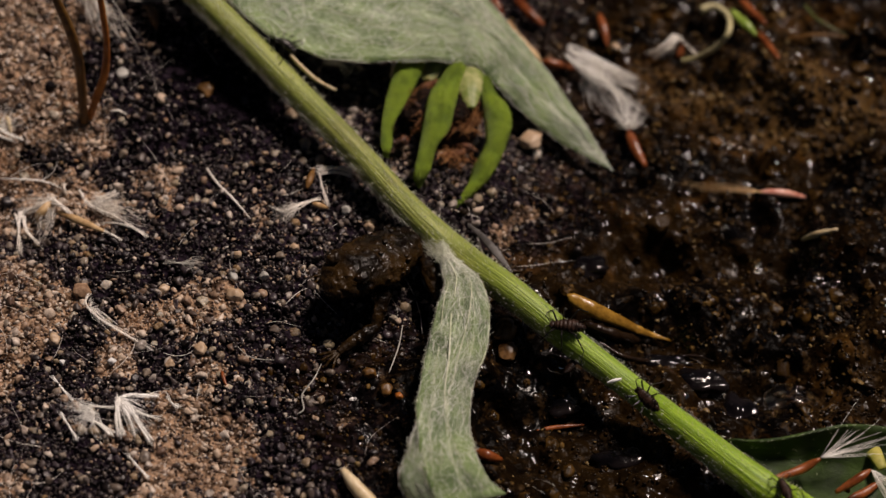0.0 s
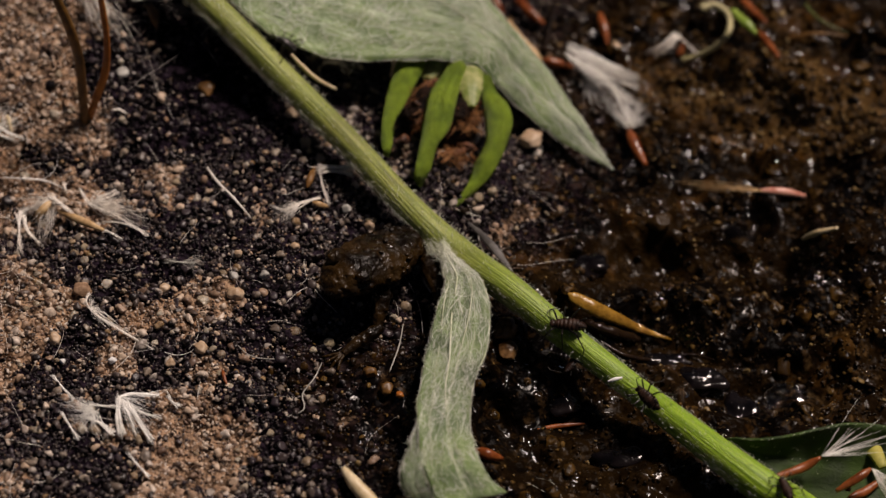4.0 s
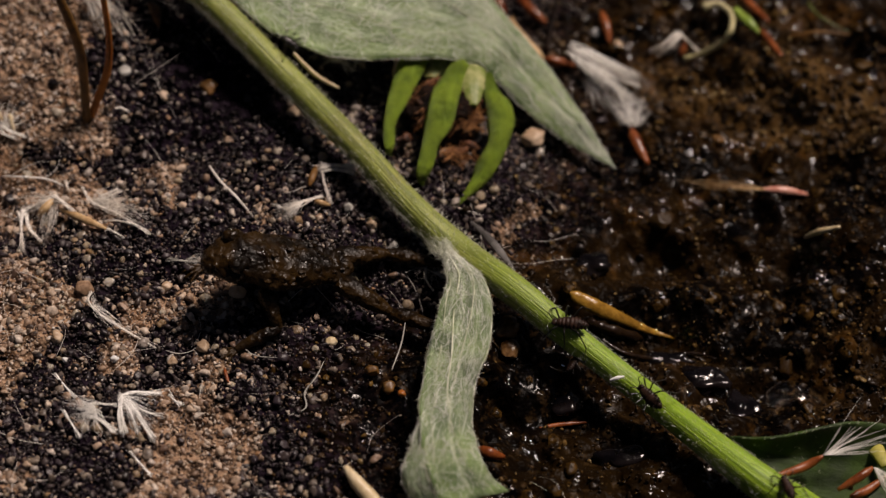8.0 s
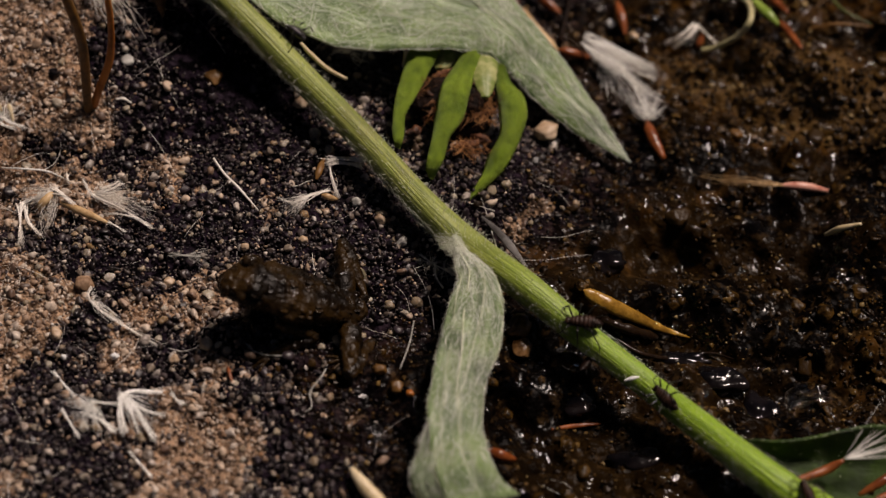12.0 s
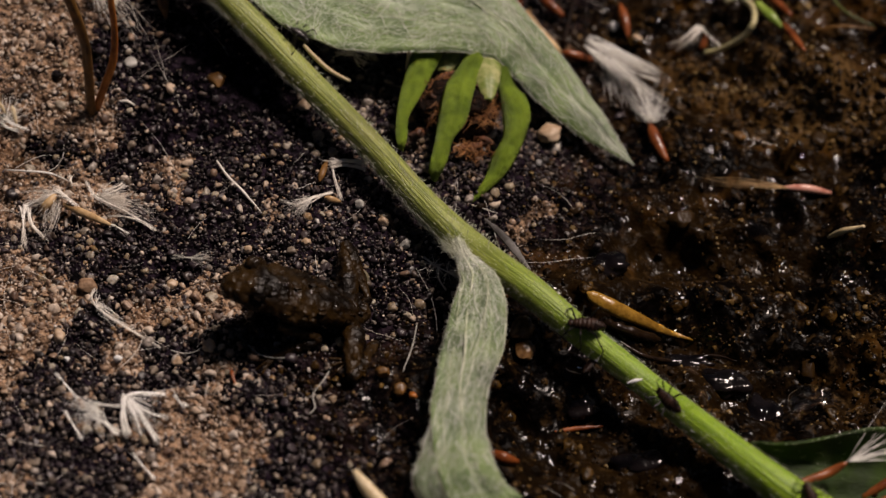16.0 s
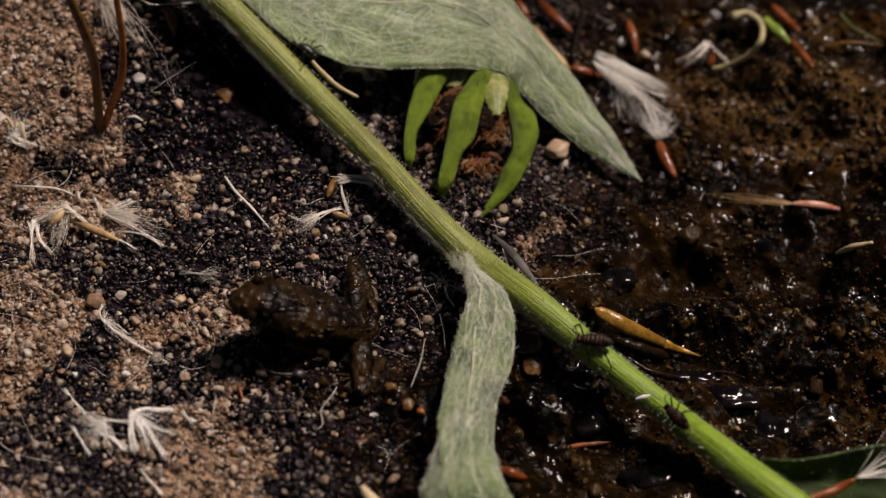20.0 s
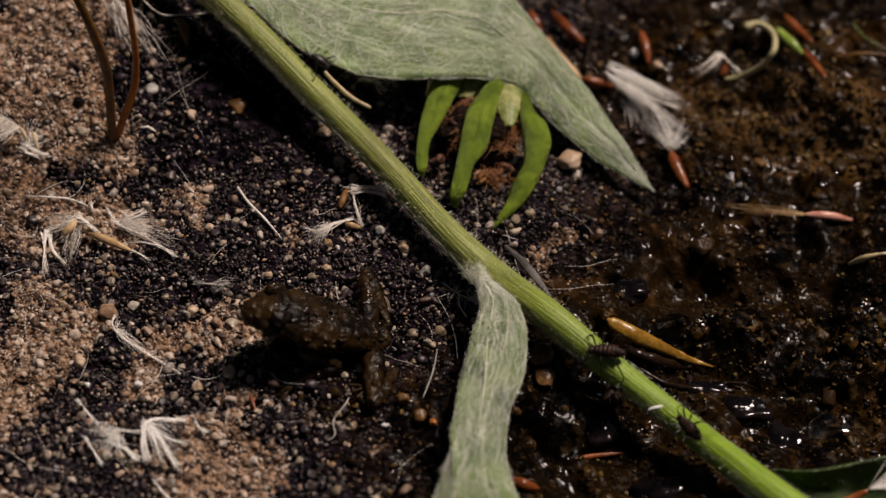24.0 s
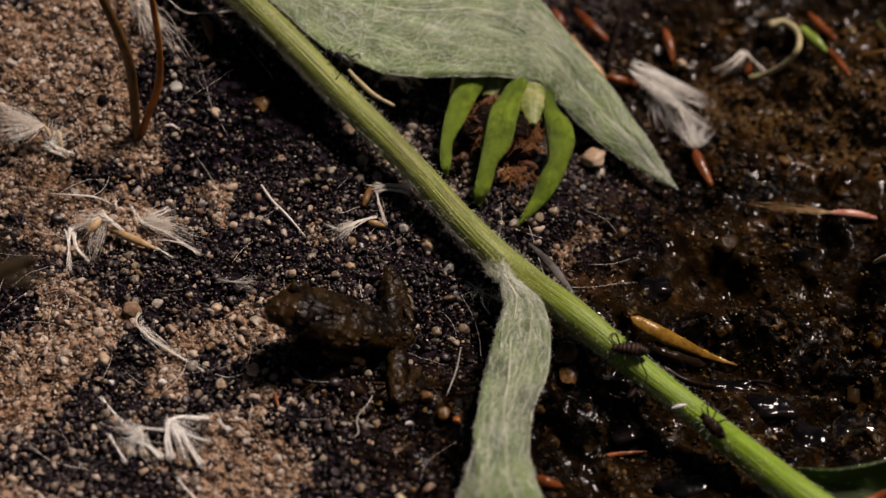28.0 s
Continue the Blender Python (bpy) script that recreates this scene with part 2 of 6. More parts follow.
HUSK = plain("brown_husk", (0.003, 0.0015, 0.001), (0.018, 0.007, 0.003), 2000, 500, (0.6, 0.9), 0.0004, Specular_IOR_Level=0.15)
BRISTLE = plain("rust_bristle", (0.16, 0.055, 0.014), (0.52, 0.24, 0.08))
SCALE = plain("rust_scale", (0.02, 0.007, 0.003), (0.16, 0.05, 0.014), 2400, 700, (0.5, 0.8), 0.0003)
ACHENE = plain("red_brown_seed", (0.11, 0.023, 0.005), (0.28, 0.072, 0.015), 2600, 500, (0.25, 0.45), 0.00004)
VEIN = plain("leaf_vein", (0.46, 0.51, 0.33), (0.72, 0.75, 0.60), 3000, 700, (0.5, 0.7), 0.00004)
PAPPUS = plain("seed_silk", (0.88, 0.86, 0.80), (0.95, 0.94, 0.91), rough=(0.4, 0.55))
OLD_SILK = plain("matted_silk", (0.80, 0.74, 0.66), (0.93, 0.90, 0.85), rough=(0.5, 0.7))
HUSK_TAN = plain("straw_husk", (0.36, 0.21, 0.09), (0.64, 0.44, 0.23), 2600, 500, (0.3, 0.5), 0.00005)
STRAW = plain("pale_straw", (0.60, 0.46, 0.26), (0.80, 0.68, 0.46), 2200, 300, (0.35, 0.55))
AMBER = plain("amber_seed", (0.15, 0.07, 0.007), (0.34, 0.18, 0.026), 2200, 380, (0.14, 0.3), 0.00008, Coat_Weight=0.15)
STALK_DARK = plain("brown_stalk", (0.07, 0.032, 0.006), (0.22, 0.10, 0.02), 1800, 260, (0.4, 0.6))
STALK_RUST = plain("rust_stalk", (0.26, 0.07, 0.008), (0.55, 0.19, 0.03), 1800, 260, (0.35, 0.55))
SPROUT = plain("pale_sprout", (0.42, 0.38, 0.19), (0.60, 0.54, 0.32), 1800, 300, (0.35, 0.55))
SPROUT_GREEN = plain("green_sprout", (0.16, 0.26, 0.03), (0.34, 0.46, 0.09), 1800, 300, (0.35, 0.55))
PEBBLE = plain("pale_pebble", (0.42, 0.28, 0.17), (0.62, 0.47, 0.33), 2400, 500, (0.4, 0.6), 0.00006)
CHIP = plain("grey_flake", (0.30, 0.29, 0.26), (0.52, 0.51, 0.47), 2400, 500, (0.5, 0.7), 0.00006)
WHITE_BIT = plain("white_speck", (0.70, 0.70, 0.70), (0.86, 0.86, 0.84))
APHID = plain("aphid_shell", (0.008, 0.004, 0.003), (0.05, 0.024, 0.016), 3200, 900, (0.35, 0.55), 0.00006, Specular_IOR_Level=0.2)
BLACK_LEG = plain("black_leg", (0.006, 0.005, 0.005), (0.018, 0.014, 0.012), rough=(0.25, 0.4))
SKIN = skin_material()
EYE_SHINE = plain("frog_eye", (0.004, 0.003, 0.002), (0.02, 0.012, 0.005), rough=(0.03, 0.06))
FLY_BODY = plain("fly_body", (0.012, 0.008, 0.004), (0.06, 0.038, 0.014), 2600, 500, (0.6, 0.8), Specular_IOR_Level=0.1)
FLY_WING = plain("fly_wing", (0.02, 0.014, 0.007), (0.06, 0.042, 0.02), 2600, 500, (0.5, 0.7), 0.00002, Alpha=0.5, Specular_IOR_Level=0.08)


def water_material():
    n = Nodes("clear_water")
    n.bump(n.noise(260, 2), 0.00003)
    return n.done((0.92, 0.95, 0.96), 0.03, Transmission_Weight=1.0, IOR=1.33)


WATER = water_material()


# ---------------------------------------------------------------- mesh helpers
def part(name, bm, material, parent=None, label="", smooth=True):
    """One mesh object from a bmesh in millimetres."""
    bmesh.ops.scale(bm, vec=(MM, MM, MM), verts=bm.verts)
    mesh = bpy.data.meshes.new(name)
    bm.to_mesh(mesh)
    bm.free()
    mesh.materials.append(material)
    if smooth:
        mesh.polygons.foreach_set("use_smooth", [True] * len(mesh.polygons))
    ob = new(name, mesh)
    ob.parent = parent
    if label:
        ob["label"] = label
    return ob


def thing(name, label, category, group="", kind="", at=(0, 0, 0)):
    ob = new(name)
    ob.empty_display_size = 0.001
    ob.location = Vector(at) * MM
    return tagged(ob, label, category, group, kind)


def spline(points, n):
    """n points on a smooth curve through the given ones."""
    p = [Vector(q) for q in points]
    if len(p) == 2:
        return [p[0].lerp(p[1], k / (n - 1)) for k in range(n)]
    p = [2 * p[0] - p[1], *p, 2 * p[-1] - p[-2]]
    out = []
    for k in range(n):
        s = k / (n - 1) * (len(p) - 3)
        i = min(int(s), len(p) - 4)
        t = s - i
        a, b, c, d = p[i:i + 4]
        out.append(0.5 * ((2 * b) + (c - a) * t + (2 * a - 5 * b + 4 * c - d) * t * t + (3 * b - a - 3 * c + d) * t ** 3))
    return out


def blend(values, s):
    """A value from an even row of numbers, at s from 0 to 1."""
    s = max(0.0, min(1.0, s)) * (len(values) - 1)
    i = min(int(s), len(values) - 2)
    return values[i] + (values[i + 1] - values[i]) * (s - i)


def tube(bm, points, radii, n=10, sides=6, flat=1.0, face=(0, -0.4, 0.9), ribs=0, rib=0.0, uv=False, wobble=0.0):
    """A rounded tube along a curve; flat squeezes it towards the direction it faces."""
    line = spline(points, n)
    face = Vector(face)
    rings = []
    for k, c in enumerate(line):
        tangent = (line[min(k + 1, n - 1)] - line[max(k - 1, 0)]).normalized()
        side = tangent.cross(face)
        side = side.normalized() if side.length > 1e-6 else Vector((1, 0, 0))
        up = side.cross(tangent)
        r = blend(radii, k / (n - 1))
        ring = []
        for j in range(sides):
            a = 2 * math.pi * j / sides
            q = r * (1 + rib * math.cos(ribs * a)) * (1 + wobble * noise.noise(c * 1.3 + Vector((math.cos(a), math.sin(a), 0)) * 2))
            ring.append(bm.verts.new(c + side * (q * math.cos(a)) + up * (q * math.sin(a) * flat)))
        rings.append(ring)
    layer = bm.loops.layers.uv.verify() if uv else None
    for k in range(n - 1):
        for j in range(sides):
            f = bm.faces.new((rings[k][j], rings[k][(j + 1) % sides], rings[k + 1][(j + 1) % sides], rings[k + 1][j]))
            if uv:
                for loop, (s, t) in zip(f.loops, ((j, k), (j + 1, k), (j + 1, k + 1), (j, k + 1))):
                    loop[layer].uv = (s / sides, t / (n - 1))
    bm.faces.new(rings[0][::-1])
    bm.faces.new(rings[-1])
    return line


def strand(bm, points, r, n=8):
    tube(bm, points, (r, r, r * 0.4), n, 4)


def lump(bm, centre, size, jag=0.15, level=2, turn=(0, 0, 0), seed=0.0):
    """An uneven rounded lump."""
    made = bmesh.ops.create_icosphere(bm, subdivisions=level, radius=1.0)["verts"]
    m = Matrix.LocRotScale(centre, Euler([radians(a) for a in turn]), size)
    for v in made:
        v.co *= 1 + jag * noise.noise(v.co * 1.4 + Vector((seed, seed * 0.7, 3.1)))
        v.co = m @ v.co


def break_off(bm, seed, count, low, high):
    """Planes flat faces off a lump of about unit size per axis."""
    rng = random.Random(seed)
    for _ in range(count):
        way = Vector((rng.gauss(0, 1), rng.gauss(0, 1), rng.gauss(0, 1))).normalized()
        edge = max(v.co.dot(way) for v in bm.verts) * rng.uniform(low, high)
        for v in bm.verts:
            over = v.co.dot(way) - edge
            if over > 0:
                v.co -= way * over


def loft(bm, left, right, rows=46, columns=16, cup=0.6, ripple=0.15, seed=0.0, midrib=0.25):
    """A leaf blade between two guide curves, with a midrib and a rippled surface."""
    a, b = spline(left, rows), spline(right, rows)
    grid = []
    for k in range(rows):
        across = b[k] - a[k]
        along = a[min(k + 1, rows - 1)] + b[min(k + 1, rows - 1)] - a[max(k - 1, 0)] - b[max(k - 1, 0)]
        normal = along.cross(across)
        normal = normal.normalized() if normal.length > 1e-6 else Vector((0, 0, 1))
        if normal.z < 0:
            normal = -normal
        row = []
        for j in range(columns + 1):
            s = j / columns
            rise = cup * (1 - (2 * s - 1) ** 2) - midrib * math.exp(-((s - 0.5) / 0.05) ** 2)
            p = a[k] + across * s
            rise += ripple * noise.noise(Vector((p.x * 0.45 + seed, p.y * 0.45, p.z * 0.3))) * 1.6
            edge = abs(2 * s - 1) ** 6
            rise += edge * 0.22 * noise.noise(Vector((k * 0.33 + seed, s * 9, 1)))
            row.append(bm.verts.new(p + normal * rise * min(1.0, across.length / 4)))
        grid.append(row)
    layer = bm.loops.layers.uv.verify()
    for k in range(rows - 1):
        for j in range(columns):
            f = bm.faces.new((grid[k][j], grid[k][j + 1], grid[k + 1][j + 1], grid[k + 1][j]))
            for loop, (s, t) in zip(f.loops, ((j, k), (j + 1, k), (j + 1, k + 1), (j, k + 1))):
                loop[layer].uv = (t / (rows - 1), s / columns)
    bmesh.ops.recalc_face_normals(bm, faces=bm.faces[:])
    return grid


def thicken(ob, amount):
    mod = ob.modifiers.new("thickness", "SOLIDIFY")
    mod.thickness, mod.offset = amount * MM, -1
    return ob


def blade_hairs(name, verts, count, length, parent, rim, lie=0.75, radius=0.013, seed=3):
    """Silky hairs on a blade: most lie along it, those at its rim stand out."""
    rng = random.Random(seed)
    bm = bmesh.new()
    rows, columns = len(verts), len(verts[0])
    for i in range(count):
        if i < rim:
            j, outward = rng.choice(((0, -1), (columns - 1, 1)))
        else:
            j, outward = rng.randrange(1, columns - 1), 0
        k = rng.randrange(1, rows - 1)
        c = Vector(verts[k][j]).lerp(Vector(verts[k - 1][j]), rng.random())
        across = (Vector(verts[k][min(j + 1, columns - 1)]) - Vector(verts[k][max(j - 1, 0)])).normalized()
        along = (Vector(verts[k + 1][j]) - Vector(verts[k - 1][j])).normalized()
        normal = across.cross(along)
        if normal.z < 0:
            normal = -normal
        if outward:
            go = across * outward + along * rng.uniform(-0.4, 0.9) + normal * rng.uniform(-0.3, 0.6)
            size = 0.34 * rng.uniform(0.4, 1.0)
            tip = c + go.normalized() * size
            mid = c.lerp(tip, 0.5) + normal * rng.uniform(-0.1, 0.12) * size
        else:
            c = c + across * rng.uniform(-0.3, 0.3)
            go = along * rng.uniform(-0.6, 1.0) + across * rng.uniform(-1, 1)
            size = length * rng.uniform(0.5, 1.5)
            tip = c + go.normalized() * size + normal * (1 - lie) * size * rng.random()
            mid = c.lerp(tip, 0.5) + normal * 0.12 * size + across * rng.uniform(-0.25, 0.25) * size
            c = c + normal * 0.04
        sliver(bm, c, mid, tip, radius, normal)
    return tagged(part(name, bm, FUZZ, parent), kind="stuff")


def long_hairs(name, verts, count, parent, seed):
    """Long wavy woolly hairs that lie criss-cross on a blade."""
    rng = random.Random(seed)
    rows, columns = len(verts), len(verts[0])

    def surface(k, j):
        k, j = max(0.0, min(rows - 1.001, k)), max(0.0, min(columns - 1.001, j))
        a, b = int(k), int(j)
        u, v = k - a, j - b
        return verts[a][b].lerp(verts[a][b + 1], v).lerp(verts[a + 1][b].lerp(verts[a + 1][b + 1], v), u)

    bm = bmesh.new()
    for _ in range(count):
        k, j = (rows - 4) * rng.random() ** 1.25, rng.uniform(0.2, columns - 1.2)
        reach, drift, wave, phase = rng.uniform(0.3, 5), rng.gauss(0, 3.0), rng.uniform(0.4, 1.5), rng.uniform(0, 6)
        line = []
        for q in range(6):
            s = q / 5
            line.append(surface(k + reach * s, j + drift * s + wave * math.sin(phase + 5 * s)) + Vector((0, -0.02, 0.03 + 0.07 * math.sin(math.pi * s) * rng.random())))
        r = rng.choice((0.007, 0.009, 0.012, 0.017))
        tube(bm, line, (r * 0.6, r, r, r * 0.5), 10, 4)
    return tagged(part(name, bm, WOOL, parent, "long white woolly hairs"), kind="stuff")


def sliver(bm, a, b, c, r, normal):
    """A hair of two bent three-sided lengths."""
    t = (c - a).normalized()
    s = t.cross(normal)
    s = s.normalized() if s.length > 1e-6 else Vector((1, 0, 0))
    u = s.cross(t)
    rings = []
    for p, q in ((a, r), (b, r)):
        rings.append([bm.verts.new(p + s * q), bm.verts.new(p - s * q * 0.6 + u * q * 0.9), bm.verts.new(p - s * q * 0.6 - u * q * 0.9)])
    end = bm.verts.new(c)
    for j in range(3):
        bm.faces.new((rings[0][j], rings[0][(j + 1) % 3], rings[1][(j + 1) % 3], rings[1][j]))
        bm.faces.new((rings[1][j], rings[1][(j + 1) % 3], end))


def on_ground(x, y, h=0.0):
    return Vector((x, y, float(ground(x, y)) + h))


# ---------------------------------------------------------------- the ground
def lattice(i, j, seed):
    """Random numbers 0 to 1 on a whole-number lattice."""
    n = (i * 374761393 + j * 668265263 + seed * 974634599) & 0xFFFFFFFF
    n = ((n ^ (n >> 13)) * 1274126177) & 0xFFFFFFFF
    return ((n ^ (n >> 16)) & 0xFFFF) / 65535.0


def value_noise(x, y, seed):
    x, y = np.asarray(x, float), np.asarray(y, float)
    i, j = np.floor(x).astype(np.int64), np.floor(y).astype(np.int64)
    u, v = x - i, y - j
    u, v = u * u * (3 - 2 * u), v * v * (3 - 2 * v)
    low = lattice(i, j, seed) * (1 - u) + lattice(i + 1, j, seed) * u
    high = lattice(i, j + 1, seed) * (1 - u) + lattice(i + 1, j + 1, seed) * u
    return 2 * (low * (1 - v) + high * v) - 1


def layered(x, y, seed, octaves=3):
    total, size = 0, 1.0
    for k in range(octaves):
        c, s = math.cos(0.7 * k + 0.4), math.sin(0.7 * k + 0.4)
        total = total + size * value_noise((x * c - y * s) * 2 ** k + 17.3 * k, (x * s + y * c) * 2 ** k, seed + k)
        size *= 0.5
    return total


def ease(v):
    v = np.clip(v, 0, 1)
    return v * v * (3 - 2 * v)


def hump(x, y, cx, cy, sx, sy):
    return np.exp(-((x - cx) / sx) ** 2 - ((y - cy) / sy) ** 2)


def wetness(x, y):
    """0 on the dry sandstone, 1 on the soaked hollow to the east."""
    near = ease((x + 3.5 - 0.9 * np.clip(y, -12, 8) + 3.5 * layered(x / 8, y / 8, 40)) / 14)
    share = ease((np.hypot(x, y) - 55) / 90)
    return near * (1 - share) + 0.2 * share


def bareness(x, y):
    """1 where tan sandstone shows, 0 under the black crust."""
    v = 0.4 * ease((-8 - x) / 20) + 0.58 * layered(x / 4, y / 4, 11, 4)
    v = v - 1.2 * hump(x, y, -19, 18, 9, 8) - 0.9 * hump(x, y, -24, 15, 4, 6) - 0.6 * hump(x, y, -29, -1, 8, 3) - 0.4 * hump(x, y, -12, 8, 8, 6) - 0.5 * hump(x, y, -33, -19, 6, 3)
    v = v + 1.1 * hump(x, y, -36, 18, 6.5, 10) + 0.7 * hump(x, y, -25, 9, 3, 2.2) + 0.65 * hump(x, y, -20, -20, 4.5, 4)
    v = v + 0.3 * hump(x, y, -17, -11.5, 4, 2.5) - 0.22 * hump(x, y, -27, -6.5, 5, 3) + 0.2 * hump(x, y, -16, -19, 4, 3) - 0.3 * hump(x, y, -35, -1, 6, 3) + 0.8 * hump(x, y, -34, -7, 4, 5) + 0.3 * hump(x, y, -16, -6, 5, 4) + 0.2 * hump(x, y, -28, 3, 5, 2)
    share = ease((np.hypot(x, y) - 55) / 90)
    v = v * (1 - share) + share * 0.45
    return ease(0.5 + 2.6 * (v - 0.49))


def ground(x, y):
    """Height of the ground in millimetres."""
    wet = wetness(x, y)
    fade = np.exp(-(np.maximum(np.hypot(x, y) - 60, 0) / 40) ** 2)
    z = -6.0 * ease((x + 16 + 0.25 * y) / 48)
    z = z + (1 - fade) * (9 * layered(x / 180, y / 180, 90, 3) + 60 * layered(x / 2500, y / 2500, 95, 3))
    z = z + fade * (0.7 * layered(x / 9, y / 9, 1) + wet * (1.3 * layered(x / 6, y / 6, 5) + 0.5 * layered(x / 3.2, y / 3.2, 21, 2) + 0.5 * layered(x / 1.6, y / 1.6, 8, 2)))
    z = z + fade * (1 - wet) * (0.22 * layered(x / 1.5, y / 1.5, 3) + 0.1 * layered(x / 0.5, y / 0.5, 33, 1))
    z = z + 1.7 * hump(x, y, 30, 23, 9, 3.8) - 1.5 * hump(x, y, 30, 13.5, 6, 2.4) + 1.8 * hump(x, y, 35, 4, 4, 4)
    z = z + 6.5 * ease((y - 4) / 28) * ease((-4 - x) / 26) * fade
    z = z - 1.6 * hump(x, y, -7, -7, 6, 4) - 2.2 * hump(x, y, 24, -9.3, 6, 4) - 1.8 * hump(x, y, 16.5, -6, 6, 2.2)
    z = z - 1.5 * hump(x, y, 9.5, -14, 6, 4) + 1.6 * hump(x, y, 34, -7, 5, 4) - 1.5 * hump(x, y, 20, 3, 5, 3) - 1.4 * hump(x, y, 13, 14, 5, 4)
    return z


def ground_lines(low, high, step):
    """Even lines over the near plan, spreading out to the horizon on both sides."""
    near = list(np.arange(low, high + step / 2, step))
    out, gap, at = [], step, 0.0
    while at < 40000:
        gap *= 1.24
        at += gap
        out.append(at)
    return np.array([low - v for v in reversed(out)] + near + [high + v for v in out])


def silt(x, y):
    """1 where brown silt lies on the soaked ground; negative shares darken the colour of its hollows."""
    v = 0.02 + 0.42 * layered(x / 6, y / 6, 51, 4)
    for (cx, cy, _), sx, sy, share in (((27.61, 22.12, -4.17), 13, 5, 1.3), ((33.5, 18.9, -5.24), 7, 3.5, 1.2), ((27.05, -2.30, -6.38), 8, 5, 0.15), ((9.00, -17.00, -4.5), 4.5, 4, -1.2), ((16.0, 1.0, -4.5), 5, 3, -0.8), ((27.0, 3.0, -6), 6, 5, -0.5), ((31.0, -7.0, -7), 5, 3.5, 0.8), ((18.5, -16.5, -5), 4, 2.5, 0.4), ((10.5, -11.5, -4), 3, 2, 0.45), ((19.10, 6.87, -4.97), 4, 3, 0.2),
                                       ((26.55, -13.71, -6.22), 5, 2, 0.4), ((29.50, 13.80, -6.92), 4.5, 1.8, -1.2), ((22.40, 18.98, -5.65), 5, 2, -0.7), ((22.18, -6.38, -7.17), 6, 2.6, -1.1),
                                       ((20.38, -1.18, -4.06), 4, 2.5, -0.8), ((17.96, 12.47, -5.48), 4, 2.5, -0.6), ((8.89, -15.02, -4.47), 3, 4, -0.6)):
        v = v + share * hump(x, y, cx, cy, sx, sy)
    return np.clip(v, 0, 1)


def build_ground():
    xs, ys = ground_lines(-46, 48, 0.25), ground_lines(-40, 46, 0.25)
    gx, gy = np.meshgrid(xs, ys)
    nx, ny = len(xs), len(ys)
    verts = np.stack([gx.ravel(), gy.ravel(), ground(gx, gy).ravel()], 1) * MM
    first = (np.arange(ny - 1)[:, None] * nx + np.arange(nx - 1)[None, :]).ravel()
    faces = np.stack([first, first + 1, first + nx + 1, first + nx], 1)
    mesh = bpy.data.meshes.new("ground")
    mesh.vertices.add(len(verts))
    mesh.vertices.foreach_set("co", verts.ravel())
    mesh.loops.add(faces.size)
    mesh.loops.foreach_set("vertex_index", faces.ravel())
    mesh.polygons.add(len(faces))
    mesh.polygons.foreach_set("loop_start", np.arange(len(faces)) * 4)
    mesh.polygons.foreach_set("use_smooth", np.ones(len(faces), bool))
    mesh.update()
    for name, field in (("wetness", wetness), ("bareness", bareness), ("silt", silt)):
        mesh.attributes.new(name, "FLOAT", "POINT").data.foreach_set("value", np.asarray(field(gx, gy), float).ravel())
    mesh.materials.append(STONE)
    return tagged(new("ground", mesh), "sandstone ground with black crust, dry to one side and soaked to the other", "ground", kind="structure")


GROUND = build_ground()


def ball(level):
    bm = bmesh.new()
    bmesh.ops.create_icosphere(bm, subdivisions=level, radius=1.0)
    v = np.array([p.co[:] for p in bm.verts])
    f = np.array([[p.index for p in q.verts] for q in bm.faces])
    bm.free()
    return v, f


def scatter(name, label, material, centres, radii, level, rng, jag, cuts=12):
    """Many loose grains in one mesh, each one broken by flat faces and turned at random."""
    shape, faces = ball(level)
    n, m = len(centres), len(shape)
    p = np.repeat(shape[None], n, 0) * (1 + jag * rng.uniform(-1, 1, (n, m, 1)))
    for _ in range(cuts):
        way = rng.normal(size=(n, 1, 3))
        way /= np.linalg.norm(way, axis=2, keepdims=True)
        over = (p * way).sum(2, keepdims=True) - rng.uniform(0.32, 0.85, (n, 1, 1))
        p = p - np.maximum(over, 0) * way
    p = p * (radii[:, None] * rng.uniform(0.75, 1.4, (n, 3)) * np.array([1.0, 0.95, 0.8]))[:, None]
    angle, tilt = rng.uniform(0, 2 * np.pi, n), rng.uniform(-0.6, 0.6, n)
    c, s = np.cos(tilt)[:, None], np.sin(tilt)[:, None]
    y, z = p[:, :, 1] * c - p[:, :, 2] * s, p[:, :, 1] * s + p[:, :, 2] * c
    c, s = np.cos(angle)[:, None], np.sin(angle)[:, None]
    p = np.stack([p[:, :, 0] * c - y * s, p[:, :, 0] * s + y * c, z], 2) + centres[:, None]
    loops = (faces[None] + (np.arange(n) * m)[:, None, None]).ravel()
    mesh = bpy.data.meshes.new(name)
    mesh.vertices.add(n * m)
    mesh.vertices.foreach_set("co", (p * MM).ravel())
    mesh.loops.add(len(loops))
    mesh.loops.foreach_set("vertex_index", loops)
    mesh.polygons.add(len(loops) // 3)
    mesh.polygons.foreach_set("loop_start", np.arange(len(loops) // 3) * 3)
    mesh.update()
    mesh.materials.append(material)
    return tagged(new(name, mesh), label, "sand", kind="stuff")


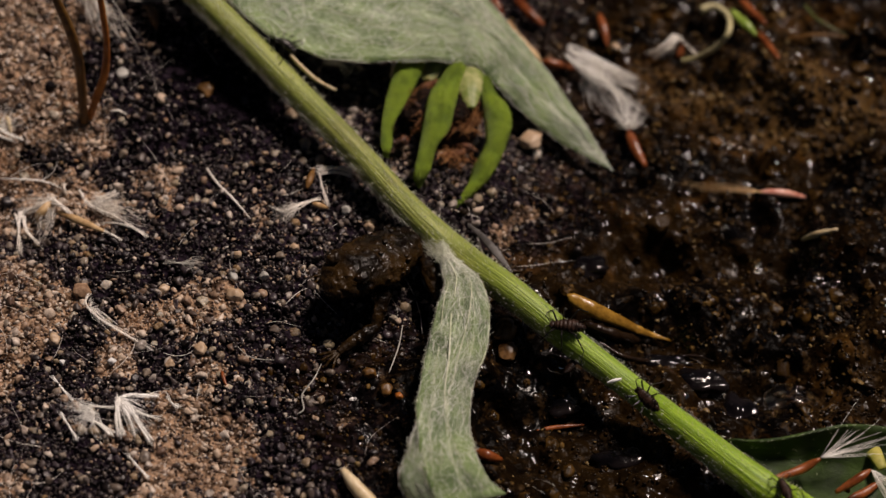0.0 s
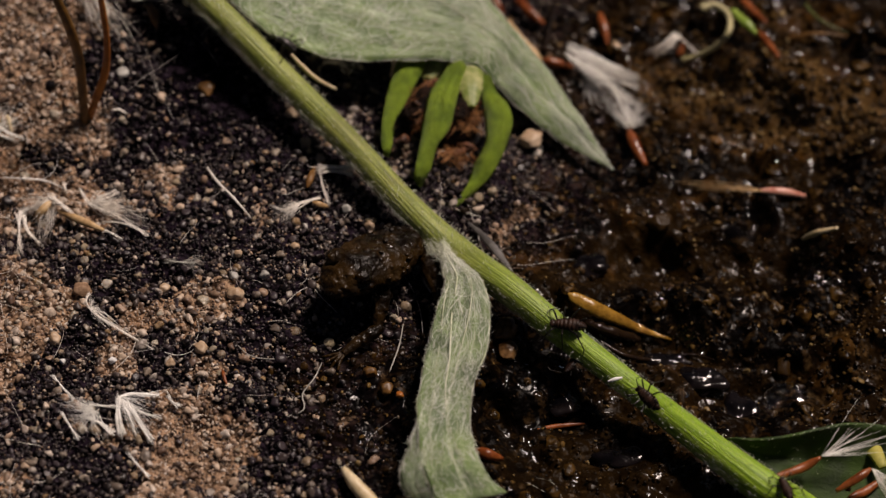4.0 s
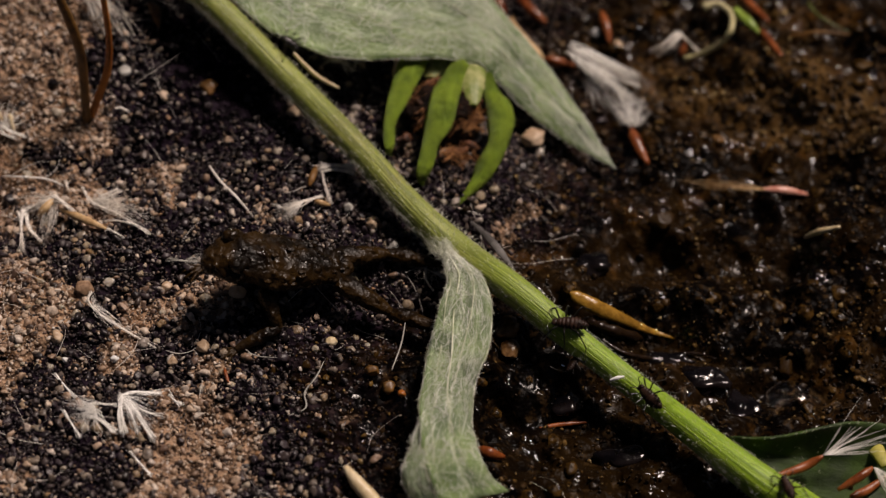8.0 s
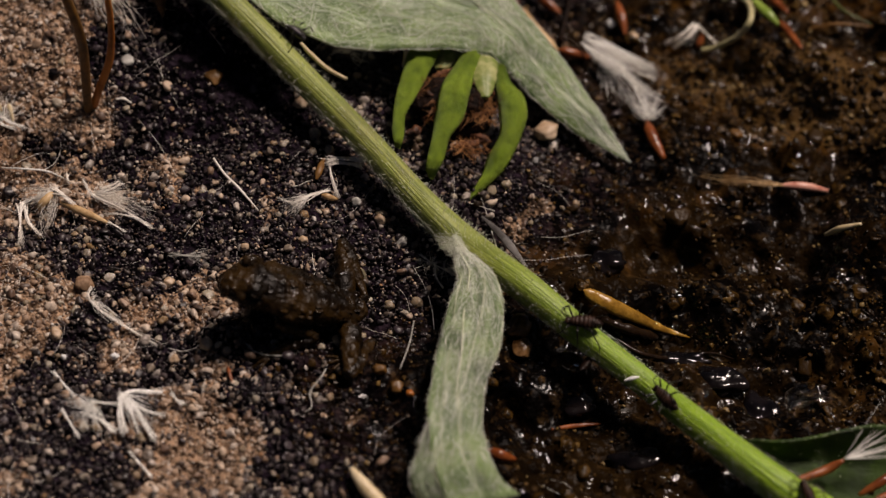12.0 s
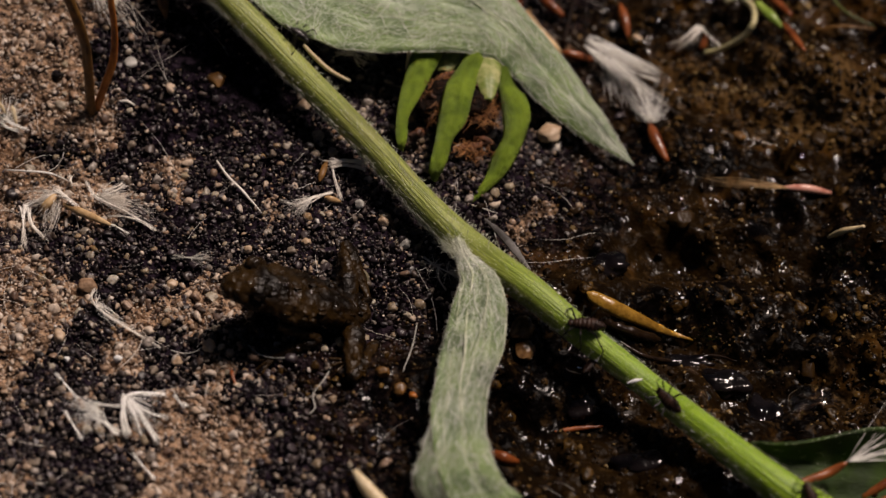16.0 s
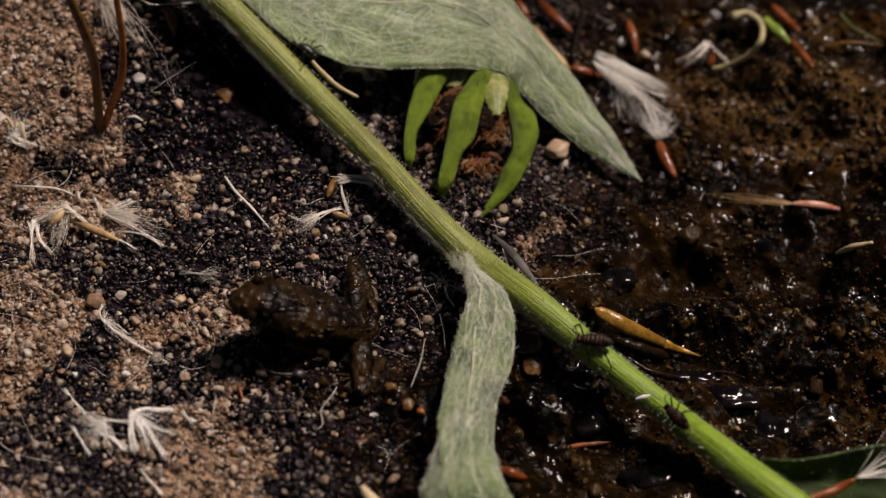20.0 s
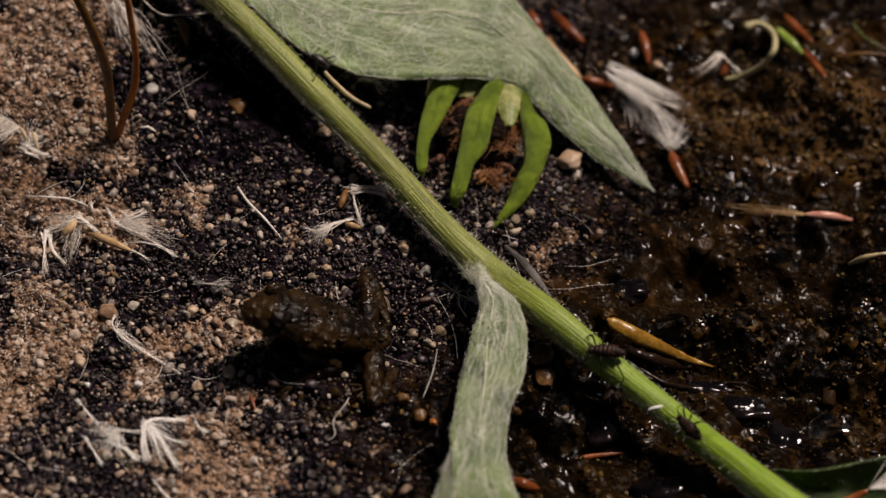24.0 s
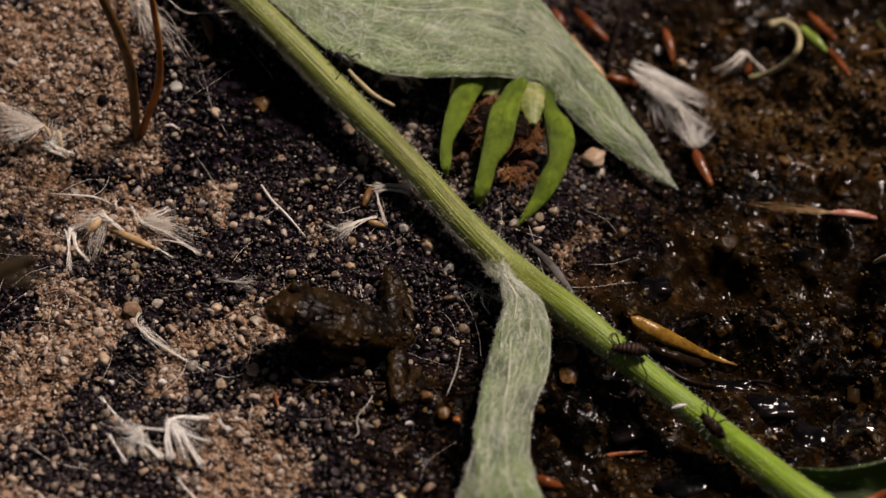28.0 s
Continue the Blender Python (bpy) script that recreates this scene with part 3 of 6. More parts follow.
def build_grains():
    rng = np.random.default_rng(7)

    def spread(count, low, high, power):
        x, y = rng.uniform(-45, 47, count), rng.uniform(-36, 44, count)
        r = low + (high - low) * rng.uniform(0, 1, count) ** power
        return x, y, r

    for count, low, high, power, level, jag in ((26000, 0.18, 0.52, 2.2, 2, 0.08), (140000, 0.07, 0.24, 1.5, 1, 0.16)):
        x, y, r = spread(count, low, high, power)
        wet, bare = wetness(x, y), bareness(x, y)
        kind = rng.uniform(0, 1, count)
        patch = layered(x / 3.5, y / 3.5, 60)
        keep = rng.uniform(-0.9, 1.1, count) < 0.6 + 0.55 * patch + 0.5 * bare * (1 - wet) - 1.3 * hump(x, y, -20, 17, 7.5, 8) - 0.8 * hump(x, y, -6, -10, 4, 5)
        sandy = ease(0.35 + 1.3 * layered(x / 10, y / 10, 61) + 0.9 * hump(x, y, 29, 23, 10, 4) + 0.5 * hump(x, y, 38, -4, 7, 14))
        keep &= rng.uniform(0, 1, count) > wet * (0.98 - 0.2 * sandy - 0.65 * silt(x, y))
        soaked = kind < wet
        light = ~soaked & (rng.uniform(0, 1, count) < 0.13 + 0.8 * bare)
        z = ground(x, y) + r * (np.where(soaked, 0.05, 0.2 - 0.35 * bare) + rng.uniform(-0.25, 0.5, count))
        centres = np.stack([x, y, z], 1)
        size = "coarse" if low > 0.1 else "fine"
        for name, label, material, pick in (("dry_sand", f"{size} tan sandstone grains, dry and loose", DRY_GRAIN, light & keep),
                                            ("sooty_sand", f"{size} dark grains in the black crust", DARK_GRAIN if low > 0.1 else SOOT, ~light & ~soaked & keep),
                                            ("wet_sand", f"{size} wet brown grains in the mud", WET_GRAIN, soaked & keep)):
            scatter(name, label, material, centres[pick], r[pick], level, rng, jag)


build_grains()


def ground_pieces(name, material, places, seed, jag, squash):
    """Single rounded pieces bedded in the ground, on a few shared meshes."""
    rng = random.Random(seed)
    shapes = []
    for k in range(8):
        bm = bmesh.new()
        lump(bm, (0, 0, 0), (1, rng.uniform(0.75, 1.0), rng.uniform(0.6, 0.85) * squash), jag, 3, (0, 0, 0), seed + 3.7 * k)
        break_off(bm, 30 * seed + k, 8, 0.7, 0.96)
        bmesh.ops.scale(bm, vec=(MM, MM, MM), verts=bm.verts)
        mesh = bpy.data.meshes.new(name)
        bm.to_mesh(mesh)
        bm.free()
        mesh.materials.append(material)
        mesh.polygons.foreach_set("use_smooth", [True] * len(mesh.polygons))
        shapes.append(mesh)
    for x, y, r, sunk in places:
        ob = new(name, rng.choice(shapes))
        ob.parent = GROUND
        ob.matrix_world = pose(x * MM, y * MM, (float(ground(x, y)) + r * sunk) * MM, rng.uniform(-25, 25), rng.uniform(-25, 25), rng.uniform(0, 360)) @ Matrix.Scale(r, 4)


def build_ground_pieces():
    rng = random.Random(19)
    quartz, lumps = [], []
    while len(quartz) < 300:
        x, y = rng.uniform(-42, 12), rng.uniform(-27, 24)
        soaked = float(wetness(x, y))
        if soaked < rng.uniform(0.1, 0.75) and float(hump(x, y, -20, 17, 8, 8)) < 0.35:
            quartz.append((x, y, rng.uniform(0.24, 0.36) if rng.random() < 0.75 else rng.uniform(0.36, 0.56), rng.uniform(-0.2, 0.25)))
    while len(lumps) < 300:
        x, y = rng.uniform(-2, 44), rng.uniform(-28, 40)
        if float(wetness(x, y)) > 0.7 and rng.random() < 0.12 + 0.88 * float(silt(x, y)):
            lumps.append((x, y, 0.3 + 0.75 * rng.random() ** 2, rng.uniform(-0.3, 0.1)))
    ground_pieces("sand_grain", QUARTZ, quartz, 3, 0.38, 1.0)
    ground_pieces("mud_lump", WET_LUMP, lumps, 9, 0.4, 0.85)


build_ground_pieces()


# ---------------------------------------------------------------- the plant
def build_plant():
    plant = thing("plant", "grey-green woolly plant with a ribbed stem lying over the ground", "plant")
    bm = bmesh.new()
    line = [(-41.22, 45.72, 7.77), (-32.35, 32.60, 10.01), (-24.31, 24.32, 8.92), (-20.23, 21.34, 7.06), (-13.86, 15.58, 4.05), (-7.58, 8.70, 2.60), (-2.94, 2.87, 1.79), (1.22, -1.32, 0.82), (5.49, -5.76, 1.58),
            (10.18, -9.58, 0.20), (15.21, -13.11, -1.60), (20.06, -18.55, -0.86), (24.92, -23.10, -1.03), (29.44, -24.96, -3.42), (44, -38, -4.5)]
    girth = (1.2, 1.2, 1.2, 1.2, 1.2, 1.14, 1.2, 1.4, 1.26, 1.12, 1.05, 1.2, 1.4, 1.5, 1.5)
    run = tube(bm, line, girth, 120, 22, ribs=11, rib=0.022, uv=True)
    part("stem", bm, STEM, plant, "ribbed green stem, fresher green towards its lower end")
    # hairs of the stem
    rng = random.Random(5)
    bm = bmesh.new()
    for _ in range(3800):
        k = rng.randrange(8, 108)
        c = run[k].lerp(run[k + 1], rng.random())
        t = (run[k + 1] - run[k]).normalized()
        s = t.cross(Vector((0, -0.4, 0.9))).normalized()
        u = s.cross(t)
        a = rng.uniform(-0.4, math.pi + 0.4)
        n = s * math.cos(a) + u * math.sin(a)
        size = rng.uniform(0.2, 0.58) if k < 62 else rng.uniform(0.12, 0.4)
        wide = blend(girth, k / 119) - 0.03
        tip = c + n * (wide + size) + t * rng.uniform(-0.6, 0.6) * size
        sliver(bm, c + n * wide, c + n * (wide + 0.03 + size * 0.5) + t * rng.uniform(-0.2, 0.2) * size, tip, 0.011, t)
    for _ in range(620):
        k = rng.randrange(22, 60)
        c = run[k].lerp(run[k + 1], rng.random())
        t = (run[k + 1] - run[k]).normalized()
        n = Vector((-0.6, -0.7, rng.uniform(-0.5, 0.3))).normalized()
        size = rng.uniform(0.4, 1.3)
        a = c + n * (blend(girth, k / 119) - 0.05)
        sliver(bm, a, a + t * size * 0.6 + n * rng.uniform(0, 0.25), a + t * size * rng.choice((1.1, -0.5)) + n * rng.uniform(-0.1, 0.6), 0.012, n)
    tagged(part("stem_hairs", bm, FUZZ, plant, "short white hairs on the stem"), kind="stuff")

    def leaf(label, left, right, material, hairs, rim, length, seed, cup, ripple, rows=60, columns=20, web=0):
        bm = bmesh.new()
        grid = loft(bm, left, right, rows, columns, cup, ripple, seed)
        verts = [[v.co.copy() for v in row] for row in grid]
        blade = thicken(part("leaf", bm, material, plant, label), 0.22)
        blade_hairs("hairs", verts, hairs, length, blade, rim, seed=int(seed) + 3)
        if web:
            long_hairs("wool", verts, web, blade, int(seed) + 40)
        return blade, verts

    broad = leaf("broad grey-felted leaf arching over the flower head",
         [(-23.69, 27.18, 9.28), (-21.32, 24.28, 8.13), (-18.63, 21.90, 7.19), (-14.90, 19.11, 5.85), (-10.96, 17.55, 4.94), (-6.11, 18.16, 3.58), (-1.19, 19.24, 2.58), (3.05, 19.52, 1.11), (6.06, 17.66, -1.14), (10.31, 14.84, -3.23), (14.90, 12.21, -4.24)],
         [(-23.20, 27.53, 9.49), (-19.12, 28.88, 9.42), (-14.77, 29.91, 7.89), (-10.34, 30.89, 6.12), (-6.32, 30.83, 4.77), (-2.25, 30.40, 3.78), (1.84, 29.01, 3.02), (4.86, 25.73, 2.16), (7.90, 22.78, -0.15), (10.92, 19.42, -2.33), (15.05, 12.25, -4.21)],
         LEAF_GREY, 3600, 1400, 0.5, 4, 0.5, 0.3, web=1100)
    narrow = leaf("narrow grey-felted leaf hanging down from a joint of the stem",
         [(-0.30, -0.90, 2.00), (-0.10, -2.51, 2.10), (-0.04, -4.28, 2.30), (0.15, -5.87, 2.60), (-0.50, -8.91, 3.20), (-1.30, -13.07, 3.80), (-1.78, -17.01, 4.20), (-2.00, -20.64, 4.30), (-1.72, -23.10, 4.20), (-1.11, -25.51, 3.80), (-0.19, -27.68, 3.00)],
         [(0.10, -0.95, 2.10), (0.62, -2.20, 2.20), (1.67, -3.46, 2.30), (2.96, -5.34, 2.60), (3.69, -8.51, 3.00), (3.44, -12.56, 3.00), (2.56, -14.84, 2.60), (2.25, -16.92, 2.40), (2.20, -20.83, 2.60), (2.82, -23.33, 2.40), (4.78, -24.64, 0.60)],
         LEAF_GREY, 2200, 900, 0.5, 9, 0.75, 0.4, web=600)
    leaf("felted edge of the narrow leaf folded back",
         [(-1.96, -20.10, 4.10), (-2.74, -22.40, 3.60), (-3.30, -24.63, 2.80), (-2.80, -25.92, 2.20), (-1.73, -27.35, 1.60)],
         [(-1.92, -20.17, 4.15), (-1.66, -22.73, 4.00), (-1.18, -25.02, 3.65), (-0.59, -26.41, 3.15), (0.06, -27.86, 2.70)],
         LEAF_GREY, 500, 400, 0.45, 17, 0.3, 0.2, 26, 10, web=40)
    for (blade, verts), rows in ((broad, ((10, 2, 58, 0.08), (20, 6, 59, 0.05), (5, 8, 54, 0.035), (14, 4, 56, 0.045), (17, 10, 54, 0.03))), (narrow, ((8, 1, 58, 0.07), (20, 2, 58, 0.06), (3, 6, 58, 0.04), (12, 3, 56, 0.045), (15, 4, 40, 0.03)))):
        for column, start, stop, size in rows:
            bm = bmesh.new()
            drift = [verts[k][column if column > 18 else column + round(1.6 * math.sin(k * 0.13 + column))] + Vector((0, -0.02, 0.06 if column < 19 else -0.03)) for k in range(start, stop, 4)]
            tube(bm, drift, (size, size, size * 0.5), 60, 6, 0.6)
            part("vein", bm, VEIN, blade, "pale felted vein")
    leaf("fresh green leaf folded at the foot of the stem",
         [(21.68, -19.50, -1.28), (23.39, -20.87, -1.62), (25.99, -22.27, -2.06), (29.23, -22.75, -3.61), (33.35, -23.13, -4.66), (38.44, -23.17, -5.84)],
         [(22.40, -18.45, -1.10), (25.20, -19.60, 0.30), (28.40, -19.05, 0.40), (31.60, -18.15, 0.30), (35.50, -17.25, -1.40), (39.70, -18.20, -2.80)],
         LEAF_GREEN, 160, 120, 0.3, 14, -1.2, 0.3, 44, 14)
    # woolly tuft at the joint
    bm = bmesh.new()
    for _ in range(420):
        c = Vector((-0.75, -1.21, 1.73)).lerp(Vector((0.28, -3.36, 2.64)), rng.random()) + Vector((rng.uniform(-0.7, 0.7), rng.uniform(-0.5, 0.5), rng.uniform(-0.4, 0.5)))
        go = Vector((rng.uniform(-1, 0.4), rng.uniform(-0.6, 0.8), rng.uniform(-0.4, 0.7)))
        sliver(bm, c, c + go * 0.35, c + go * 0.7 + Vector((0, 0, rng.uniform(-0.3, 0.2))), 0.012, Vector((0, 0, 1)))
    tagged(part("joint_wool", bm, FUZZ, plant, "white wool where the leaf joins the stem"), kind="stuff")


build_plant()


def build_flower_head():
    head = thing("flower_head", "spent flower head with green bracts round a dark brown core", "flower")
    bm = bmesh.new()
    lump(bm, (0.05, 15.62, -0.74), (3.6, 2.6, 2.5), 0.45, 4, seed=2.0)
    part("core", bm, HUSK, head, "dark brown dried core")
    for material, left, right, deep in (
            (SEPAL, ((-3.50, 22.30, 2.10), (-4.04, 19.93, 1.60), (-4.80, 16.62, 1.40), (-5.22, 14.03, 1.40), (-5.35, 11.85, 1.30), (-5.24, 10.24, 0.90), (-4.83, 10.06, 0.00)),
             ((-0.90, 22.30, 2.10), (-1.56, 19.65, 1.60), (-2.50, 17.21, 1.40), (-3.53, 14.61, 1.40), (-4.27, 12.79, 1.20), (-4.41, 10.98, 0.70), (-4.71, 10.15, -0.10)), 1.0),
            (SEPAL, ((0.70, 22.30, 1.40), (0.23, 19.46, 1.20), (-1.00, 16.55, 1.50), (-1.61, 13.39, 1.50), (-2.08, 10.09, 1.10), (-2.52, 7.99, 0.20), (-2.24, 7.45, -0.80)),
             ((2.40, 22.30, 1.30), (2.09, 19.33, 1.10), (1.18, 15.70, 1.50), (0.55, 12.36, 1.40), (-0.53, 10.55, 0.90), (-1.11, 8.92, -0.10), (-1.90, 7.44, -0.90)), 1.3),
            (SEPAL, ((3.00, 22.60, 0.50), (3.10, 19.64, 0.40), (3.42, 16.05, 0.50), (3.70, 13.27, 0.40), (3.65, 11.56, 0.10), (2.64, 9.82, -0.80), (2.18, 8.22, -1.20), (0.91, 6.22, -1.90)),
             ((4.32, 22.60, 0.20), (4.22, 19.59, 0.20), (4.67, 17.07, 0.50), (5.63, 15.48, 0.50), (5.95, 13.66, 0.30), (5.47, 11.70, -0.20), (4.01, 8.78, -1.20), (1.18, 6.06, -2.00)), 1.2),
            (SEPAL_PALE, ((1.69, 22.30, 0.80), (1.45, 19.35, 0.50), (1.62, 16.89, 1.00), (2.39, 14.79, 0.90)), ((3.22, 22.30, 0.60), (3.14, 19.45, 0.30), (3.04, 16.99, 0.90), (2.48, 14.73, 0.90)), 0.8),
            (SEPAL_PALE, ((-1.47, 22.30, 1.40), (-1.67, 20.21, 0.60), (-1.57, 18.53, 0.40)), ((0.28, 22.30, 1.40), (0.02, 20.22, 0.60), (-1.18, 18.47, 0.40)), 0.6)):
        bm = bmesh.new()
        wide = [(Vector(a) + (Vector(a) - Vector(b)) * 0.03, Vector(b) + (Vector(b) - Vector(a)) * 0.03) for a, b in zip(left, right)]
        loft(bm, [w[0] for w in wide], [w[1] for w in wide], 44, 12, deep, 0.3, 5.0 + deep, 0.1)
        thicken(part("bract", bm, material, head, "" if material is SEPAL else "pale inner bract"), 0.55)
    rng = random.Random(8)
    for at, size, turn in (((-1.19, 17.78, 0.94), (0.9, 0.3, 0.5), 30), ((1.54, 16.47, 0.54), (0.5, 0.3, 0.9), 0), ((2.88, 16.19, 0.11), (0.45, 0.3, 0.8), 10), ((1.18, 14.56, 0.23), (0.6, 0.4, 0.9), 0),
                           ((0.79, 11.27, -0.80), (1.0, 0.4, 0.35), 10), ((2.02, 12.02, -0.92), (0.8, 0.4, 0.4), -20), ((-3.63, 12.04, -0.05), (0.7, 0.4, 0.4), 40), ((-2.42, 15.56, 0.44), (0.5, 0.4, 0.8), 0)):
        bm = bmesh.new()
        lump(bm, at, size, 0.6, 3, (20, 0, turn), turn * 0.3 + size[0])
        part("husk_scale", bm, SCALE, head, "rust-brown dried scale")
    for a, b, count in (((-3.07, 16.08, 0.97), (-0.80, 17.88, 0.99), 40), ((1.53, 15.51, 0.50), (3.36, 14.78, 0.21), 46), ((-0.20, 11.11, -0.32), (2.50, 11.04, -0.76), 40), ((-1.91, 12.94, 0.79), (-1.43, 15.28, 0.75), 18),
                        ((0.79, 13.85, 0.50), (3.00, 13.54, 0.11), 30)):
        bm = bmesh.new()
        for _ in range(2 * count):
            c = Vector(a).lerp(Vector(b), rng.random()) + Vector((rng.uniform(-0.4, 0.4), rng.uniform(-0.8, 0.6), rng.uniform(-0.3, 0.5)))
            go = Vector((rng.uniform(-0.9, 0.9), rng.uniform(-1.2, 0.1), rng.uniform(-0.9, 0.5)))
            strand(bm, (c, c + go * 0.6, c + go * 1.1 + Vector((rng.uniform(-0.3, 0.3), 0, 0.2))), 0.026, 5)
        tagged(part("bristles", bm, BRISTLE, head, "rust-brown dried bristles"), kind="stuff")
    bm = bmesh.new()
    tube(bm, ((0.81, 23.60, -0.60), (0.30, 20.96, -0.60), (0.20, 17.47, -0.40)), (0.9, 1.0, 1.2), 10, 10)
    part("stalk", bm, SEPAL, head)


build_flower_head()


# ---------------------------------------------------------------- seeds, silk and litter
def silk_fan(bm, base, tips, count, rng, curl=0.35, r=0.016, n=6):
    """Silky hairs that spread from one base towards the tips."""
    base = Vector(base)
    for _ in range(count):
        k = rng.random() * (len(tips) - 1)
        i = min(int(k), len(tips) - 2)
        tip = Vector(tips[i]).lerp(Vector(tips[i + 1]), k - i)
        go = (tip - base) * rng.uniform(0.4, 1.08)
        bend = Vector((rng.uniform(-1, 1), rng.uniform(-1, 1), rng.uniform(-0.3, 0.8))) * curl
        strand(bm, (base, base + go * 0.5 + bend, base + go + bend * rng.uniform(-0.6, 1.2)), r, n)


def seed_body(bm, points, r, flat=0.75):
    tube(bm, points, (r * 0.35, r * 0.95, r, r * 0.85, r * 0.4), 14, 10, flat, wobble=0.08)


def seed_with_silk(label, body, r, base, tips, count, silk=PAPPUS, shell=ACHENE, curl=0.3, seed=1, width=0.026):
    ob = thing("winged_seed", label, "seed", "seeds with silk")
    bm = bmesh.new()
    seed_body(bm, body, r)
    part("seed", bm, shell, ob)
    bm = bmesh.new()
    silk_fan(bm, base, tips, count, random.Random(seed), curl, width)
    tagged(part("silk", bm, silk, ob, "white silky hairs"), kind="stuff")


def silk_wisp(label, strands, seeds=(), fans=(), seed=1, material=OLD_SILK):
    """Frayed silk: thick strands, husks and loose hair fans that lie together."""
    ob = thing("silk_wisp", label, "silk", "wisps of silk")
    rng = random.Random(seed + 100)
    for points, radii in strands:
        bm = bmesh.new()
        tube(bm, points, [q * 0.55 for q in radii], 18, 6, 0.6, wobble=0.5)
        part("strand", bm, material, ob)
        bm = bmesh.new()
        wide = max(radii)
        for _ in range(13):
            splay = [0.45 + 0.9 * abs(2 * k / (len(points) - 1) - 1) for k in range(len(points))]
            shift = [Vector((rng.gauss(0, 0.6), rng.gauss(0, 0.6), rng.gauss(0, 0.4))) * wide * e for e in splay]
            r = rng.uniform(0.1, 0.24)
            tube(bm, [Vector(q) + d for q, d in zip(points, shift)], [max(q * r, 0.008) for q in radii], 16, 4, 1.0, wobble=0.3)
        tagged(part("frayed_fibre", bm, material, ob), kind="stuff")
    for points, radius, shell in seeds:
        bm = bmesh.new()
        seed_body(bm, points, radius)
        part("husk", bm, shell, ob)
    for k, (base, tips, count, curl, width) in enumerate(fans):
        bm = bmesh.new()
        silk_fan(bm, base, tips, int(count * 1.5), random.Random(seed + k), curl, width)
        tagged(part("hairs", bm, material, ob), kind="stuff")


silk_wisp("bright white silk bundle on the mud beside the leaf",
          [(((11.31, 25.89, -3.14), (12.97, 25.10, -3.81), (15.16, 22.47, -3.39), (17.69, 22.42, -4.70)), (0.08, 0.12, 0.1, 0.03)), (((11.35, 25.90, -2.85), (12.70, 25.28, -3.40), (14.38, 24.89, -4.34), (16.35, 24.30, -4.76)), (0.1, 0.15, 0.1, 0.02)),
           (((11.11, 24.91, -2.71), (12.48, 24.71, -3.54), (13.97, 23.31, -3.55), (15.65, 21.47, -3.82)), (0.09, 0.13, 0.08, 0.02)), (((11.51, 26.74, -3.44), (13.31, 26.69, -4.29), (15.56, 24.78, -4.22), (17.66, 24.14, -5.20)), (0.08, 0.1, 0.06, 0.02)),
           (((14.67, 22.76, -3.71), (15.71, 20.46, -3.84), (16.40, 19.13, -4.64), (16.65, 17.70, -4.80)), (0.04, 0.1, 0.12, 0.16)), (((15.23, 21.43, -3.78), (16.31, 19.98, -4.07), (16.75, 17.78, -4.74)), (0.04, 0.1, 0.14))],
          (), [((11.30, 25.68, -2.92), ((17.62, 24.15, -4.61), (18.32, 22.79, -4.50), (17.12, 21.91, -4.14)), 130, 0.35, 0.014), ((11.12, 24.95, -2.90), ((15.35, 21.05, -3.35), (17.11, 19.68, -4.12), (18.15, 19.64, -4.46)), 120, 0.5, 0.012),
               ((13.21, 24.46, -3.88), ((12.56, 20.11, -4.59), (14.09, 19.61, -4.81), (16.12, 18.92, -5.17)), 30, 0.4, 0.018)], 21, PAPPUS)
seed_with_silk("yellow seed with a grey plume of silk on dry stone", ((-38.71, 12.82, 3.0), (-38.40, 12.50, 2.6), (-38.10, 12.10, 2.2)), 0.16, (-38.71, 12.82, 3.0),
               ((-43.95, 16.29, 3.2), (-44.63, 14.34, 3.2), (-44.11, 12.41, 3.2), (-42.68, 10.70, 3.2), (-40.71, 10.21, 3.0)), 150, OLD_SILK, STRAW, 0.5, 27, 0.014)
silk_wisp("white silk ribbons hanging beside the rust stalk",
          [(((-32.63, 23.71, 8.5), (-31.82, 22.85, 7.2), (-31.23, 22.42, 6.0), (-30.37, 21.59, 5.2)), (0.16, 0.26, 0.2, 0.08)), (((-31.65, 23.58, 8.5), (-30.86, 22.99, 7.2), (-30.51, 22.96, 6.0), (-29.85, 22.27, 5.2)), (0.14, 0.22, 0.16, 0.06)),
           (((-29.99, 23.45, 8.5), (-29.79, 22.86, 7.2), (-29.68, 22.43, 6.0), (-28.83, 21.73, 5.2)), (0.05, 0.08, 0.08, 0.04)), (((-28.80, 22.58, 8.5), (-27.20, 22.06, 7.2), (-25.47, 23.13, 6.0), (-23.43, 24.21, 5.2)), (0.04, 0.06, 0.06, 0.03))], (), (), 47)
